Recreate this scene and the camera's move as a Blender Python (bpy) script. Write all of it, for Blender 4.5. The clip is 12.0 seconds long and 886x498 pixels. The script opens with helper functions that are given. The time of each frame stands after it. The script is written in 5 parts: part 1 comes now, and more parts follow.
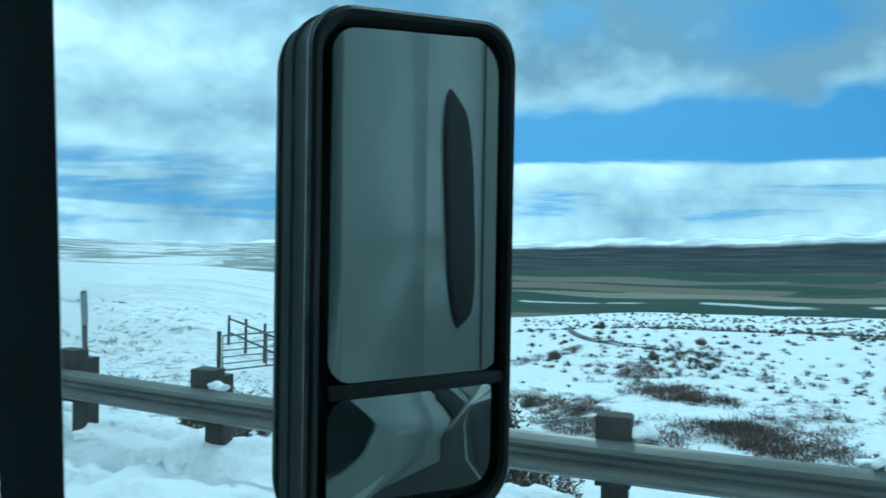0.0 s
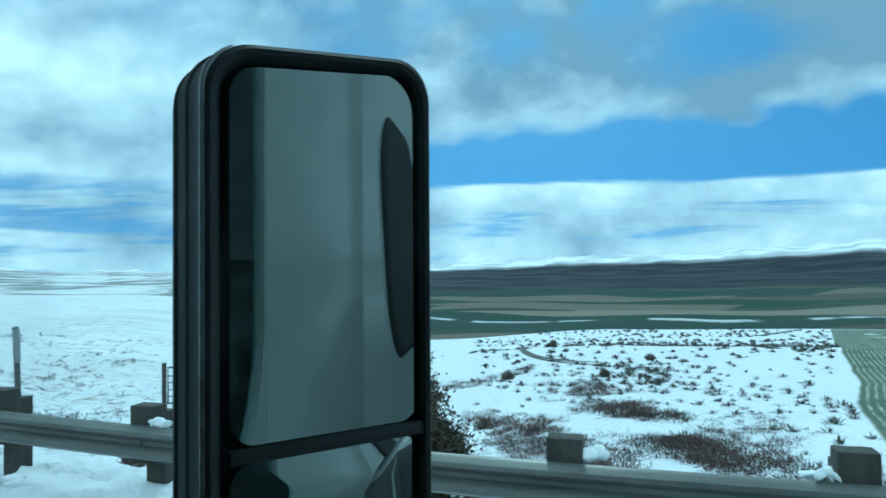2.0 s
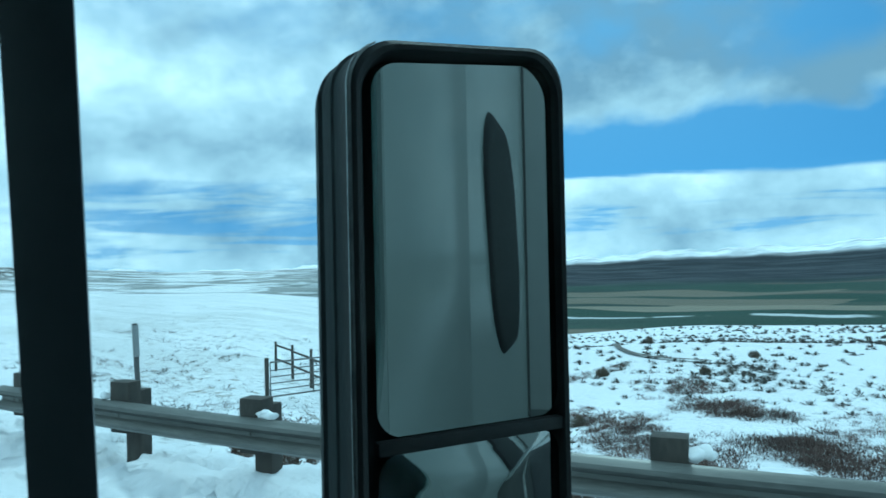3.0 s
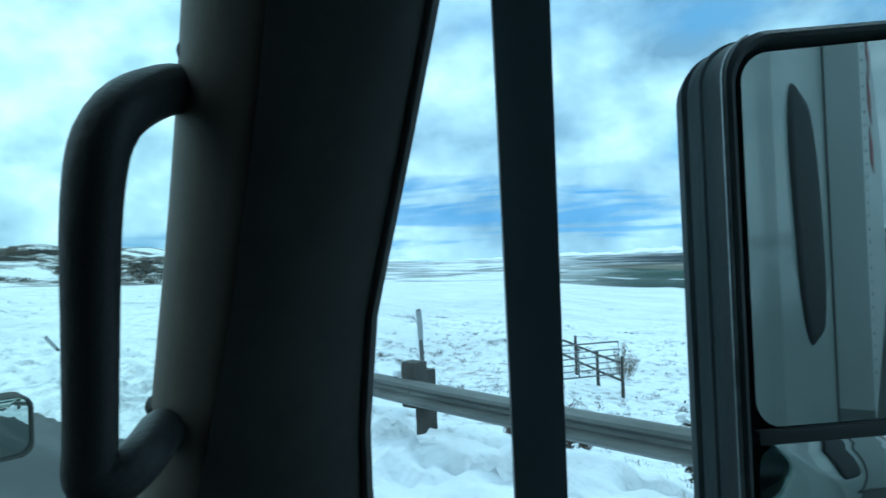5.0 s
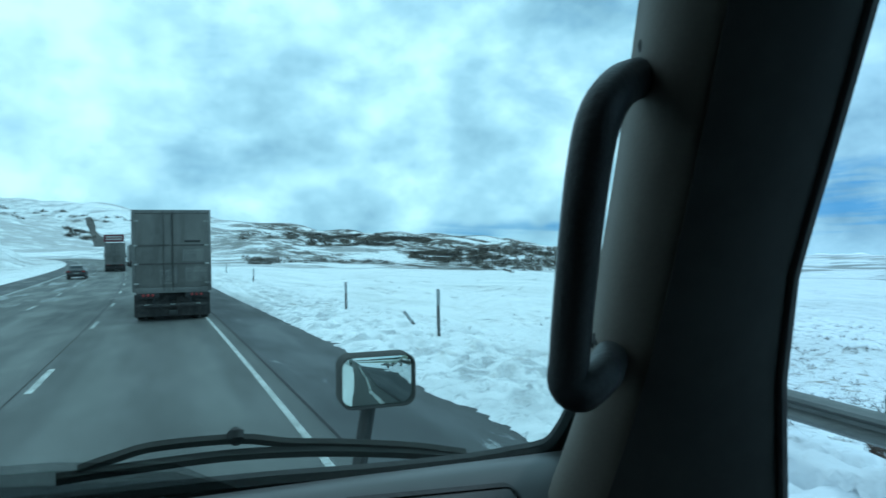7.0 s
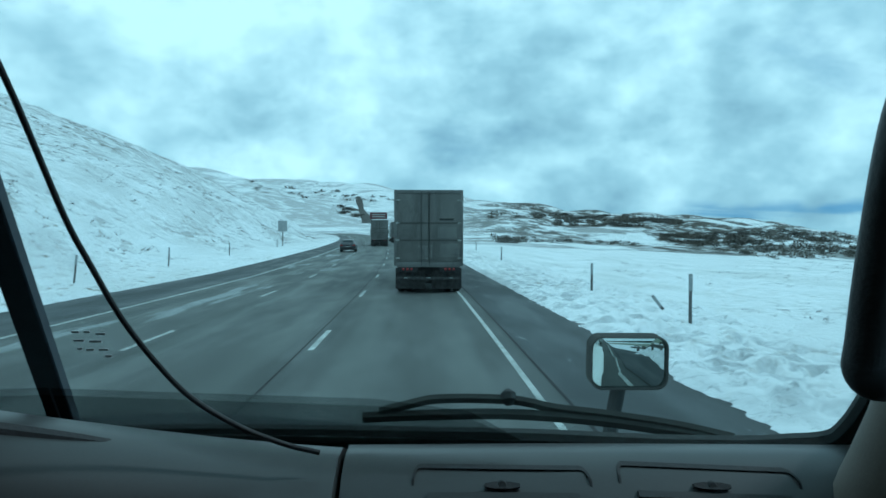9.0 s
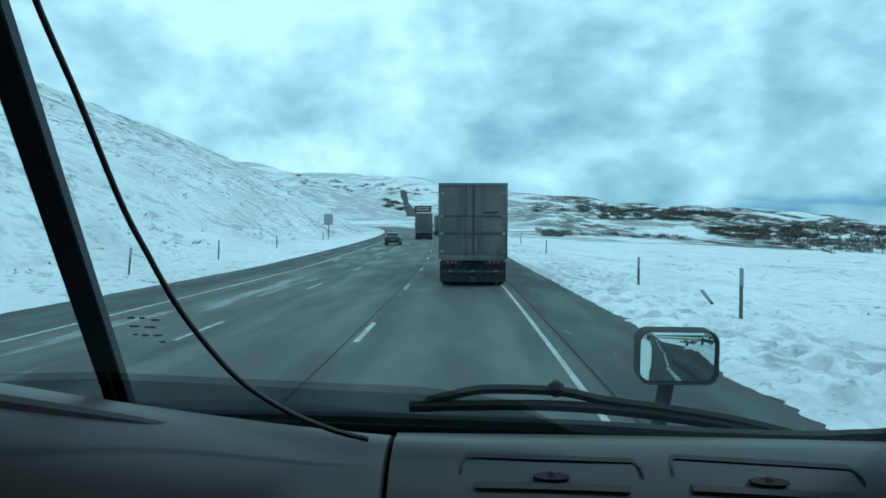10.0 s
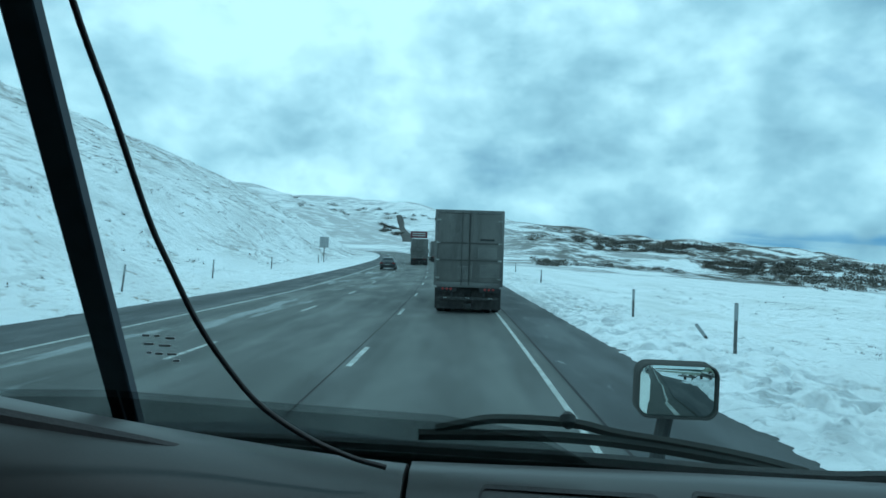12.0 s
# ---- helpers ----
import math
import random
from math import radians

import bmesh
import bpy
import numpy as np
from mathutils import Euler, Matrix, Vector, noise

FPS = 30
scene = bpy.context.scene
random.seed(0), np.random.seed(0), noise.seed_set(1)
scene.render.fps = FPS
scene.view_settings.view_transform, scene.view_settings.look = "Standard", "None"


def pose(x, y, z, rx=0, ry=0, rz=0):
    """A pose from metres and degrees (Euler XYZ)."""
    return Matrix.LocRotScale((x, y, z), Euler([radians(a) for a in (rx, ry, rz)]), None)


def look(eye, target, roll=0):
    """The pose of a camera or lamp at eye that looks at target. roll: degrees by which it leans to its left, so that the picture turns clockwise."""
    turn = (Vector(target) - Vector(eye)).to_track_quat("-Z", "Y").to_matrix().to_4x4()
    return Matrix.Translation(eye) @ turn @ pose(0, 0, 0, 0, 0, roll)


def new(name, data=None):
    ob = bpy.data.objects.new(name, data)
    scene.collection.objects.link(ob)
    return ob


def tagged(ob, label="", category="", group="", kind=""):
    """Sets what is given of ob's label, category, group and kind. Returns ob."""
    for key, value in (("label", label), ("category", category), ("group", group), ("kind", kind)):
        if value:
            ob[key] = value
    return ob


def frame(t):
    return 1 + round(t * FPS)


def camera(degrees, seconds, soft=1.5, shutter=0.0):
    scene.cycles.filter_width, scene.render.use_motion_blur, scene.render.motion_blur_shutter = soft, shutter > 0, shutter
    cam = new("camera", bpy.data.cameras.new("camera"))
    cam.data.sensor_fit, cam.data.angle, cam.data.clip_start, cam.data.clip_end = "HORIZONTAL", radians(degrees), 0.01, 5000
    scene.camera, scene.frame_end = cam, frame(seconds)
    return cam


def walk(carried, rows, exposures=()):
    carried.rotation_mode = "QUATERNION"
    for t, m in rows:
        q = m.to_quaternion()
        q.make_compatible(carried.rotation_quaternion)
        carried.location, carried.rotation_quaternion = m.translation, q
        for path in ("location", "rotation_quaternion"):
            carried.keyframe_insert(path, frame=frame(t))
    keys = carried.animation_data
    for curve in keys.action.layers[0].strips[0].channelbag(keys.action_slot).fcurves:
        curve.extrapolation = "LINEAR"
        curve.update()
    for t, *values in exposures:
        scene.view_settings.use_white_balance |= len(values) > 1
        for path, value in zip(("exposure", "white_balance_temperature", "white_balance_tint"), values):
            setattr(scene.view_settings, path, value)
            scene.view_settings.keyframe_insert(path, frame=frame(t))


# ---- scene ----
# ---- camera and walk ----
cam = camera(64.36, 12.0, soft=1.55, shutter=0.3)
PATH = [
    (0, pose(0.2242, -0.0225, 2.1897, 89.189, -0.941, -71.708)),
    (0.5, pose(0.2352, -0.0401, 2.1959, 90.009, -0.432, -77.838)),
    (1, pose(0.2482, -0.0552, 2.2005, 90.636, -0.430, -80.133)),
    (1.5, pose(0.2559, -0.0575, 2.2148, 90.826, -0.078, -79.220)),
    (2, pose(0.2642, -0.0489, 2.2128, 91.016, 0.405, -75.658)),
    (2.5, pose(0.2703, -0.0232, 2.2055, 90.969, 0.702, -71.505)),
    (3, pose(0.2558, -0.0034, 2.2097, 90.815, 1.174, -68.351)),
    (5, pose(0.1641, 0.0582, 2.2187, 90.433, 2.504, -47.478)),
    (5.5, pose(0.1410, 0.0615, 2.2149, 90.193, 2.588, -41.675)),
    (6, pose(0.1117, 0.0646, 2.2046, 90.524, 2.074, -34.975)),
    (6.5, pose(0.0773, 0.0433, 2.2059, 90.474, 1.727, -28.172)),
    (7, pose(0.0464, 0.0296, 2.1978, 90.469, 1.159, -21.372)),
    (7.5, pose(0.0126, 0.0182, 2.1963, 90.346, 0.328, -14.899)),
    (9.5, pose(0.0042, -0.0128, 2.1930, 88.692, -0.143, 0.706)),
    (10, pose(0.0014, -0.0051, 2.1897, 88.477, -0.199, 2.018)),
    (10.5, pose(-0.0091, -0.0036, 2.1953, 89.091, -0.242, 2.806)),
    (11, pose(-0.0294, 0.0011, 2.1873, 89.263, -1.024, 3.215)),
    (11.5, pose(-0.0290, 0.0005, 2.1875, 90.016, -1.548, 2.843)),
    (12, pose(-0.0257, 0.0019, 2.1882, 90.619, -1.909, 1.630)),
]
walk(cam, PATH, [(0, 0.42, 5210, -8), (3, 0.42, 5210, -8), (5, 0.60, 5150, -3), (6.5, 0.48, 5080, -2), (7.5, 0.26, 5030, -4), (9.5, 0.14, 5050, -5), (12, 0.14, 5050, -5)])

# ---- world and sun ----
SUN_AZ, SUN_EL = radians(80), radians(50)  # clockwise from the road's direction (+y)


def nodes_of(tree):
    tree.nodes.clear()

    def nd(kind, **kw):
        n = tree.nodes.new(kind)
        for k, v in kw.items():
            if k == "op":
                n.operation = v
            elif k == "blend":
                n.blend_type = v
            elif k == "dtype":
                n.data_type = v
        return n

    def put(socket, value):
        if hasattr(value, "is_linked"):
            tree.links.new(value, socket)
        elif value is not None:
            socket.default_value = value

    def math_(op, a, b=None, c=None, clamp=False):
        n = nd("ShaderNodeMath", op=op)
        n.use_clamp = clamp
        put(n.inputs[0], a)
        put(n.inputs[1], b)
        put(n.inputs[2], c)
        return n.outputs[0]

    def smooth(x, lo, hi, a=0.0, b=1.0):
        n = nd("ShaderNodeMapRange")
        n.interpolation_type = "SMOOTHSTEP"
        put(n.inputs[0], x)
        for i, v in enumerate((lo, hi, a, b)):
            n.inputs[i + 1].default_value = v
        return n.outputs[0]

    def noise_(vec, scale, detail=4.0, rough=0.55, dist=0.0):
        n = nd("ShaderNodeTexNoise")
        put(n.inputs["Vector"], vec)
        n.inputs["Scale"].default_value, n.inputs["Detail"].default_value = scale, detail
        n.inputs["Roughness"].default_value, n.inputs["Distortion"].default_value = rough, dist
        return n.outputs["Fac"]

    def mix(fac, a, b):
        n = nd("ShaderNodeMix", dtype="RGBA")
        put(n.inputs[0], fac)
        put(n.inputs[6], a if hasattr(a, "is_linked") else (*a, 1))
        put(n.inputs[7], b if hasattr(b, "is_linked") else (*b, 1))
        return n.outputs[2]

    def scaled(vec, s, loc=(0, 0, 0), rot=(0, 0, 0)):
        n = nd("ShaderNodeMapping")
        put(n.inputs[0], vec)
        n.inputs[1].default_value, n.inputs[2].default_value, n.inputs[3].default_value = loc, rot, s
        return n.outputs[0]

    def ramp(fac, stops, constant=False):
        n = nd("ShaderNodeValToRGB")
        if constant:
            n.color_ramp.interpolation = "CONSTANT"
        e = n.color_ramp.elements
        while len(e) < len(stops):
            e.new(0.5)
        for el, (p, c) in zip(e, stops):
            el.position, el.color = p, (*c, 1)
        put(n.inputs[0], fac)
        return n.outputs[0]

    return nd, put, math_, smooth, noise_, mix, scaled, ramp


world = bpy.data.worlds.new("sky")
scene.world = world
world.use_nodes = True
nd, put, math_, smooth, noise_, mix, scaled, ramp = nodes_of(world.node_tree)
wl = world.node_tree.links
way = nd("ShaderNodeTexCoord").outputs["Generated"]
sep = nd("ShaderNodeSeparateXYZ")
wl.new(way, sep.inputs[0])
wx, wy, wz = sep.outputs
up = math_("MAXIMUM", wz, 0.0)
round_ = scaled(way, (1, 1, 1.9))
deck = noise_(round_, 2.6, 7, 0.55, 0.25)
lumps = noise_(scaled(way, (1, 1, 1.45), (4.3, 1.7, 0)), 7.5, 6, 0.5, 0.1)
soft_lumps = noise_(scaled(way, (1, 1, 1.6), (9.1, 5.2, 0)), 2.4, 4, 0.5)
streaks = noise_(scaled(way, (1.3, 1.3, 15)), 2.2, 5, 0.55, 0.5)
side = smooth(wx, 0.86, 0.97)
wob = math_("ADD", wz, math_("MULTIPLY", math_("SUBTRACT", lumps, 0.5), 0.10))
rag = math_("ADD", wz, math_("MULTIPLY", math_("SUBTRACT", streaks, 0.5), 0.06))
gap = math_("MULTIPLY", side, math_("MULTIPLY", smooth(rag, 0.095, 0.122), smooth(wob, 0.14, 0.22, 1, 0)))
low = math_("MULTIPLY", smooth(wx, 0.5, 0.75), smooth(wz, 0.085, 0.13, 1, 0))
tatter = math_("ADD", wz, math_("MULTIPLY", math_("SUBTRACT", lumps, 0.5), 0.07))
slit = math_("MULTIPLY", math_("MULTIPLY", smooth(wx, 0.28, 0.42), smooth(wx, 0.50, 0.62, 1, 0)),
             math_("MULTIPLY", smooth(rag, 0.016, 0.036), smooth(tatter, 0.036, 0.068, 1, 0)))
cover = math_("ADD", math_("MULTIPLY", deck, 1.3), 0.28)
cover = math_("SUBTRACT", cover, math_("MULTIPLY", gap, 0.85))
cover = math_("SUBTRACT", cover, math_("MULTIPLY", slit, 0.45))
low_cover = math_("MULTIPLY", math_("SUBTRACT", streaks, 0.5), 2.6)
cover = math_("ADD", cover, math_("MULTIPLY", low, math_("ADD", low_cover, smooth(wx, 0.86, 0.95, -0.18, 0.04))))
thin = math_("MULTIPLY", smooth(wx, 0.82, 0.95), smooth(wz, 0.20, 0.30))
cover = math_("SUBTRACT", cover, math_("MULTIPLY", thin, math_("MULTIPLY", smooth(soft_lumps, 0.42, 0.62), 0.32)))
cloud_fac = math_("MAXIMUM", smooth(cover, 0.45, 0.85), smooth(wz, 0.02, 0.12, 0.38, 0.0))
fine_lumps = noise_(scaled(way, (1, 1, 1.5), (1.3, 8.7, 0)), 17, 5, 0.5)
shade = math_("ADD", math_("MULTIPLY", lumps, 0.58), math_("MULTIPLY", soft_lumps, 0.32))
shade = math_("ADD", shade, math_("MULTIPLY", math_("SUBTRACT", fine_lumps, 0.05), 0.22))
shade = math_("ADD", shade, math_("MULTIPLY", smooth(wx, 0.76, 0.98), math_("MULTIPLY", smooth(wz, 0.14, 0.28), 0.23)))
shade = math_("ADD", shade, math_("MULTIPLY", math_("MULTIPLY", smooth(wx, 0.7, 0.9), smooth(wy, 0.05, -0.30)), math_("MULTIPLY", smooth(wz, 0.13, 0.28), 0.11)))
shade = math_("SUBTRACT", shade, math_("MULTIPLY", smooth(wx, 0.2, -0.5), 0.08))
shade = math_("ADD", shade, math_("MULTIPLY", smooth(wz, 0.24, 0.06), 0.035))
shade = math_("ADD", shade, math_("MULTIPLY", smooth(wx, 0.05, 0.4), 0.03))
cloud = ramp(shade, ((0.45, (1.08, 1.10, 1.10)), (0.55, (0.78, 0.85, 0.89)), (0.61, (0.62, 0.71, 0.77)), (0.80, (0.27, 0.36, 0.45))))
sky = nd("ShaderNodeTexSky")
sky.sky_type, sky.sun_disc = "NISHITA", False
sky.sun_elevation, sky.sun_rotation = SUN_EL, SUN_AZ
sky.air_density, sky.dust_density, sky.ozone_density = 1.0, 0.2, 2.0
blue = nd("ShaderNodeVectorMath", op="SCALE")
lift = nd("ShaderNodeCombineXYZ")
wl.new(wx, lift.inputs[0])
wl.new(wy, lift.inputs[1])
wl.new(math_("ADD", math_("MULTIPLY", up, 1.4), 0.42), lift.inputs[2])
aim = nd("ShaderNodeVectorMath", op="NORMALIZE")
wl.new(lift.outputs[0], aim.inputs[0])
wl.new(aim.outputs[0], sky.inputs[0])
wl.new(sky.outputs[0], blue.inputs[0])
blue.inputs[3].default_value = 0.1
hue = nd("ShaderNodeVectorMath", op="MULTIPLY")
wl.new(blue.outputs[0], hue.inputs[0])
hue.inputs[1].default_value = (0.62, 0.95, 1.0)
bg = nd("ShaderNodeBackground")
wl.new(mix(cloud_fac, hue.outputs[0], cloud), bg.inputs[0])
bg.inputs[1].default_value = 1.0
wl.new(bg.outputs[0], nd("ShaderNodeOutputWorld").inputs[0])

sun_data = bpy.data.lights.new("sun", "SUN")
sun_data.energy, sun_data.angle, sun_data.color = 1.25, radians(4), (1.0, 0.96, 0.9)
sun = new("sun", sun_data)
sun.matrix_world = look((60 * math.sin(SUN_AZ) * math.cos(SUN_EL), 60 * math.cos(SUN_AZ) * math.cos(SUN_EL), 60 * math.sin(SUN_EL)), (0, 0, 0))

# ---- materials ----
MATS = {}


def material(name, base, rough=0.6, metal=0.0, second=None, scale=6.0, bump=0.0, bump_scale=40.0, spec=0.5, streak=(1, 1, 1)):
    """A surface with stains at one scale and grain at another."""
    if name in MATS:
        return MATS[name]
    m = bpy.data.materials.new(name)
    m.use_nodes = True
    nd, put, math_, smooth, noise_, mix, scaled, ramp = nodes_of(m.node_tree)
    p = nd("ShaderNodeBsdfPrincipled")
    co = scaled(nd("ShaderNodeTexCoord").outputs["Object"], streak)
    second = second or tuple(0.72 * c for c in base)
    stain, grain = noise_(co, scale, 5, 0.6), noise_(co, bump_scale, 3, 0.6)
    fac = smooth(math_("ADD", math_("MULTIPLY", stain, 0.75), math_("MULTIPLY", grain, 0.25)), 0.38, 0.66)
    put(p.inputs["Base Color"], mix(fac, base, second))
    put(p.inputs["Roughness"], math_("ADD", rough - 0.08, math_("MULTIPLY", stain, 0.16), clamp=True))
    p.inputs["Metallic"].default_value = metal
    p.inputs["Specular IOR Level"].default_value = spec
    if bump:
        b = nd("ShaderNodeBump")
        b.inputs["Strength"].default_value, b.inputs["Distance"].default_value = bump, 0.01
        put(b.inputs["Height"], grain)
        put(p.inputs["Normal"], b.outputs[0])
    put(nd("ShaderNodeOutputMaterial").inputs[0], p.outputs[0])
    MATS[name] = m
    return m


def pane_material(name, tint, gloss=0.6):
    m = bpy.data.materials.new(name)
    m.use_nodes = True
    nd, put, math_, smooth, noise_, mix, scaled, ramp = nodes_of(m.node_tree)
    tr, gl, ms = nd("ShaderNodeBsdfTransparent"), nd("ShaderNodeBsdfGlossy"), nd("ShaderNodeMixShader")
    tr.inputs[0].default_value = (*tint, 1)
    gl.inputs["Roughness"].default_value = 0.03
    fr = nd("ShaderNodeFresnel")
    fr.inputs[0].default_value = 1.45
    put(ms.inputs[0], math_("MULTIPLY", fr.outputs[0], gloss))
    put(ms.inputs[1], tr.outputs[0])
    put(ms.inputs[2], gl.outputs[0])
    put(nd("ShaderNodeOutputMaterial").inputs[0], ms.outputs[0])
    return m


def mirror_material(name="mirror_glass", tone=1.0):
    m = bpy.data.materials.new(name)
    m.use_nodes = True
    nd, put, math_, smooth, noise_, mix, scaled, ramp = nodes_of(m.node_tree)
    p = nd("ShaderNodeBsdfPrincipled")
    co = nd("ShaderNodeTexCoord").outputs["Object"]
    put(p.inputs["Base Color"], mix(noise_(co, 9, 4), (0.62 * tone, 0.68 * tone, 0.67 * tone), (0.56 * tone, 0.61 * tone, 0.60 * tone)))
    p.inputs["Metallic"].default_value = 1.0
    put(p.inputs["Roughness"], math_("MULTIPLY", noise_(co, 30, 3), 0.03))
    put(nd("ShaderNodeOutputMaterial").inputs[0], p.outputs[0])
    return m


def ground_material():
    """Snow with dry grass, brush on the far hills, farmed valley floor, stubble field."""
    m = bpy.data.materials.new("snowy_ground")
    m.use_nodes = True
    nd, put, math_, smooth, noise_, mix, scaled, ramp = nodes_of(m.node_tree)
    pos = nd("ShaderNodeNewGeometry").outputs["Position"]
    s = nd("ShaderNodeSeparateXYZ")
    put(s.inputs[0], pos)
    x, y, z = s.outputs
    flat = scaled(pos, (1, 1, 0))
    ln = nd("ShaderNodeVectorMath", op="LENGTH")
    put(ln.inputs[0], flat)
    r = ln.outputs["Value"]
    snow = mix(noise_(pos, 0.35, 5), (0.74, 0.76, 0.78), (0.62, 0.65, 0.69))
    # dry grass showing through near by
    tufts = math_("MULTIPLY", smooth(noise_(pos, 2.2, 5, 0.65), 0.54, 0.66), smooth(noise_(pos, 0.09, 4, 0.6), 0.40, 0.58))
    ahead = smooth(math_("SUBTRACT", y, math_("MULTIPLY", x, 0.38)), -3, 6, 0.12, 1.0)
    tufts = math_("MULTIPLY", math_("MULTIPLY", tufts, ahead), smooth(r, 9, 22, 0.2, 0.85))
    # grey streaks paint the shading of wind ripples onto the snow
    ripple_shade = smooth(noise_(scaled(pos, (1.0, 0.35, 1), (2, 3, 0), (0, 0, 0.3)), 0.16, 6, 0.68), 0.46, 0.62)
    snow = mix(math_("MULTIPLY", math_("MULTIPLY", ripple_shade, math_("MULTIPLY", ahead, smooth(x, -18, -10, 0.25, 1.0))), smooth(r, 14, 40, 0.0, 0.5)), snow, (0.50, 0.52, 0.52))
    near = mix(tufts, snow, (0.22, 0.20, 0.15))
    # dry grass and scree on the bank across the road, thickest along its crest and foot
    bank = math_("MULTIPLY", smooth(x, -30, -15, 1, 0), smooth(r, 380, 480, 1, 0))
    drift = scaled(pos, (1, 0.45, 1.5), (0, 0, 0), (0.35, 0, 0))
    belt = math_("MAXIMUM", smooth(math_("ADD", z, math_("MULTIPLY", noise_(pos, 0.08, 3), 9.0)), 14, 22), smooth(math_("ADD", z, math_("MULTIPLY", noise_(pos, 0.05, 3), 6.0)), 8.5, 5.0))
    belt = math_("ADD", 0.48, math_("MULTIPLY", belt, 0.52))
    specks = smooth(noise_(drift, 0.95, 5, 0.72), 0.50, 0.57)
    clumps = smooth(noise_(pos, 0.16, 4, 0.6), 0.40, 0.56)
    sheets = math_("MULTIPLY", smooth(noise_(drift, 0.22, 5, 0.68), 0.42, 0.60), 0.40)
    rows = math_("MULTIPLY", math_("MAXIMUM", math_("MULTIPLY", specks, clumps), sheets), belt)
    near = mix(math_("MULTIPLY", bank, rows), near, (0.13, 0.13, 0.115))
    # trodden snow beside the pavement, greyer in patches
    ahead_y = math_("MAXIMUM", y, 0.0)
    off_road = math_("ADD", x, math_("DIVIDE", math_("MULTIPLY", ahead_y, ahead_y), 3400.0))
    verge = math_("MULTIPLY", math_("MULTIPLY", smooth(off_road, 3.6, 4.6), smooth(off_road, 6.4, 9.5, 1, 0)), smooth(y, 4, 9))
    tread = math_("MULTIPLY", smooth(noise_(pos, 1.5, 5, 0.62), 0.49, 0.57), smooth(noise_(scaled(pos, (1, 0.4, 1)), 0.35, 4), 0.36, 0.56))
    near = mix(math_("MULTIPLY", math_("MULTIPLY", verge, tread), 0.62), near, (0.30, 0.33, 0.35))
    # brush on the far hills
    patch = smooth(noise_(scaled(pos, (1, 1, 1.0)), 0.0075, 6, 0.68, 0.5), 0.44, 0.50)
    lines = smooth(noise_(scaled(pos, (0.5, 1, 9), (31, 5, 0)), 0.012, 5, 0.65), 0.54, 0.6)
    hills = math_("MULTIPLY", smooth(r, 330, 520), smooth(z, -26, -8))
    brush = mix(noise_(pos, 0.03, 4), (0.040, 0.040, 0.038), (0.085, 0.075, 0.062))
    fleck = smooth(noise_(scaled(pos, (1, 1, 2.5)), 0.05, 6, 0.75), 0.38, 0.52)
    cover = math_("MULTIPLY", math_("MAXIMUM", math_("MULTIPLY", patch, fleck), math_("MULTIPLY", lines, 0.6)), math_("MULTIPLY", hills, smooth(x, -60, 200, 0.45, 1.0)))
    col = mix(cover, near, brush)
    # snowy farmland further round, with dark hedge lines
    farm = math_("MULTIPLY", smooth(r, 520, 640), smooth(z, -8, -18))
    strips = smooth(noise_(scaled(pos, (0.35, 1, 0), (7, 0, 0), (0, 0, 0.6)), 0.011, 5, 0.62), 0.46, 0.53)
    col = mix(math_("MULTIPLY", farm, math_("MULTIPLY", strips, 0.75)), col, (0.13, 0.14, 0.13))
    # valley floor: long parcels of winter wheat, stubble and fallow
    open_side = smooth(math_("SUBTRACT", y, math_("MULTIPLY", x, 0.45)), 0, -150)
    valley = math_("MAXIMUM", math_("MULTIPLY", smooth(z, -34, -46), smooth(r, 420, 560)), math_("MULTIPLY", open_side, smooth(r, 700, 950)))
    cells = nd("ShaderNodeTexVoronoi")
    cells.distance = "CHEBYCHEV"
    put(cells.inputs["Vector"], scaled(pos, (1, 0.22, 0), (130, 40, 0), (0, 0, 0.14)))
    cells.inputs["Scale"].default_value, cells.inputs["Randomness"].default_value = 0.0075, 0.9
    pick = nd("ShaderNodeSeparateXYZ")
    put(pick.inputs[0], cells.outputs["Color"])
    plough = ramp(pick.outputs[0], ((0.0, (0.014, 0.046, 0.032)), (0.28, (0.022, 0.052, 0.038)), (0.42, (0.085, 0.078, 0.062)), (0.54, (0.018, 0.042, 0.034)),
                                    (0.66, (0.145, 0.132, 0.100)), (0.78, (0.040, 0.060, 0.046)), (0.88, (0.22, 0.20, 0.155))), True)
    plough = mix(math_("MULTIPLY", noise_(scaled(pos, (1, 0.15, 0)), 0.03, 4), 0.5), plough, (0.030, 0.036, 0.033))
    creek = math_("ABSOLUTE", math_("SUBTRACT", math_("SUBTRACT", x, 905.0), math_("MULTIPLY", math_("SUBTRACT", noise_(scaled(pos, (0, 1, 0)), 0.006, 4), 0.5), 120.0)))
    creek = math_("MULTIPLY", smooth(creek, 9, 20, 1, 0), smooth(noise_(scaled(pos, (0, 1, 0), (0, 33, 0)), 0.009, 3), 0.44, 0.52))
    plough = mix(math_("MULTIPLY", creek, 0.8), plough, (0.55, 0.58, 0.60))
    bare = math_("MULTIPLY", smooth(r, 760, 600), smooth(noise_(scaled(pos, (1, 0.3, 0)), 0.004, 3), 0.45, 0.55))
    plough = mix(bare, plough, (0.095, 0.090, 0.075))
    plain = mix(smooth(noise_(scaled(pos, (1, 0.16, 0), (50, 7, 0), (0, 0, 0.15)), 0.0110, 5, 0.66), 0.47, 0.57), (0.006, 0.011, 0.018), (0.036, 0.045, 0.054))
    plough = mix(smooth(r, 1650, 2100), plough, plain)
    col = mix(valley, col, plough)
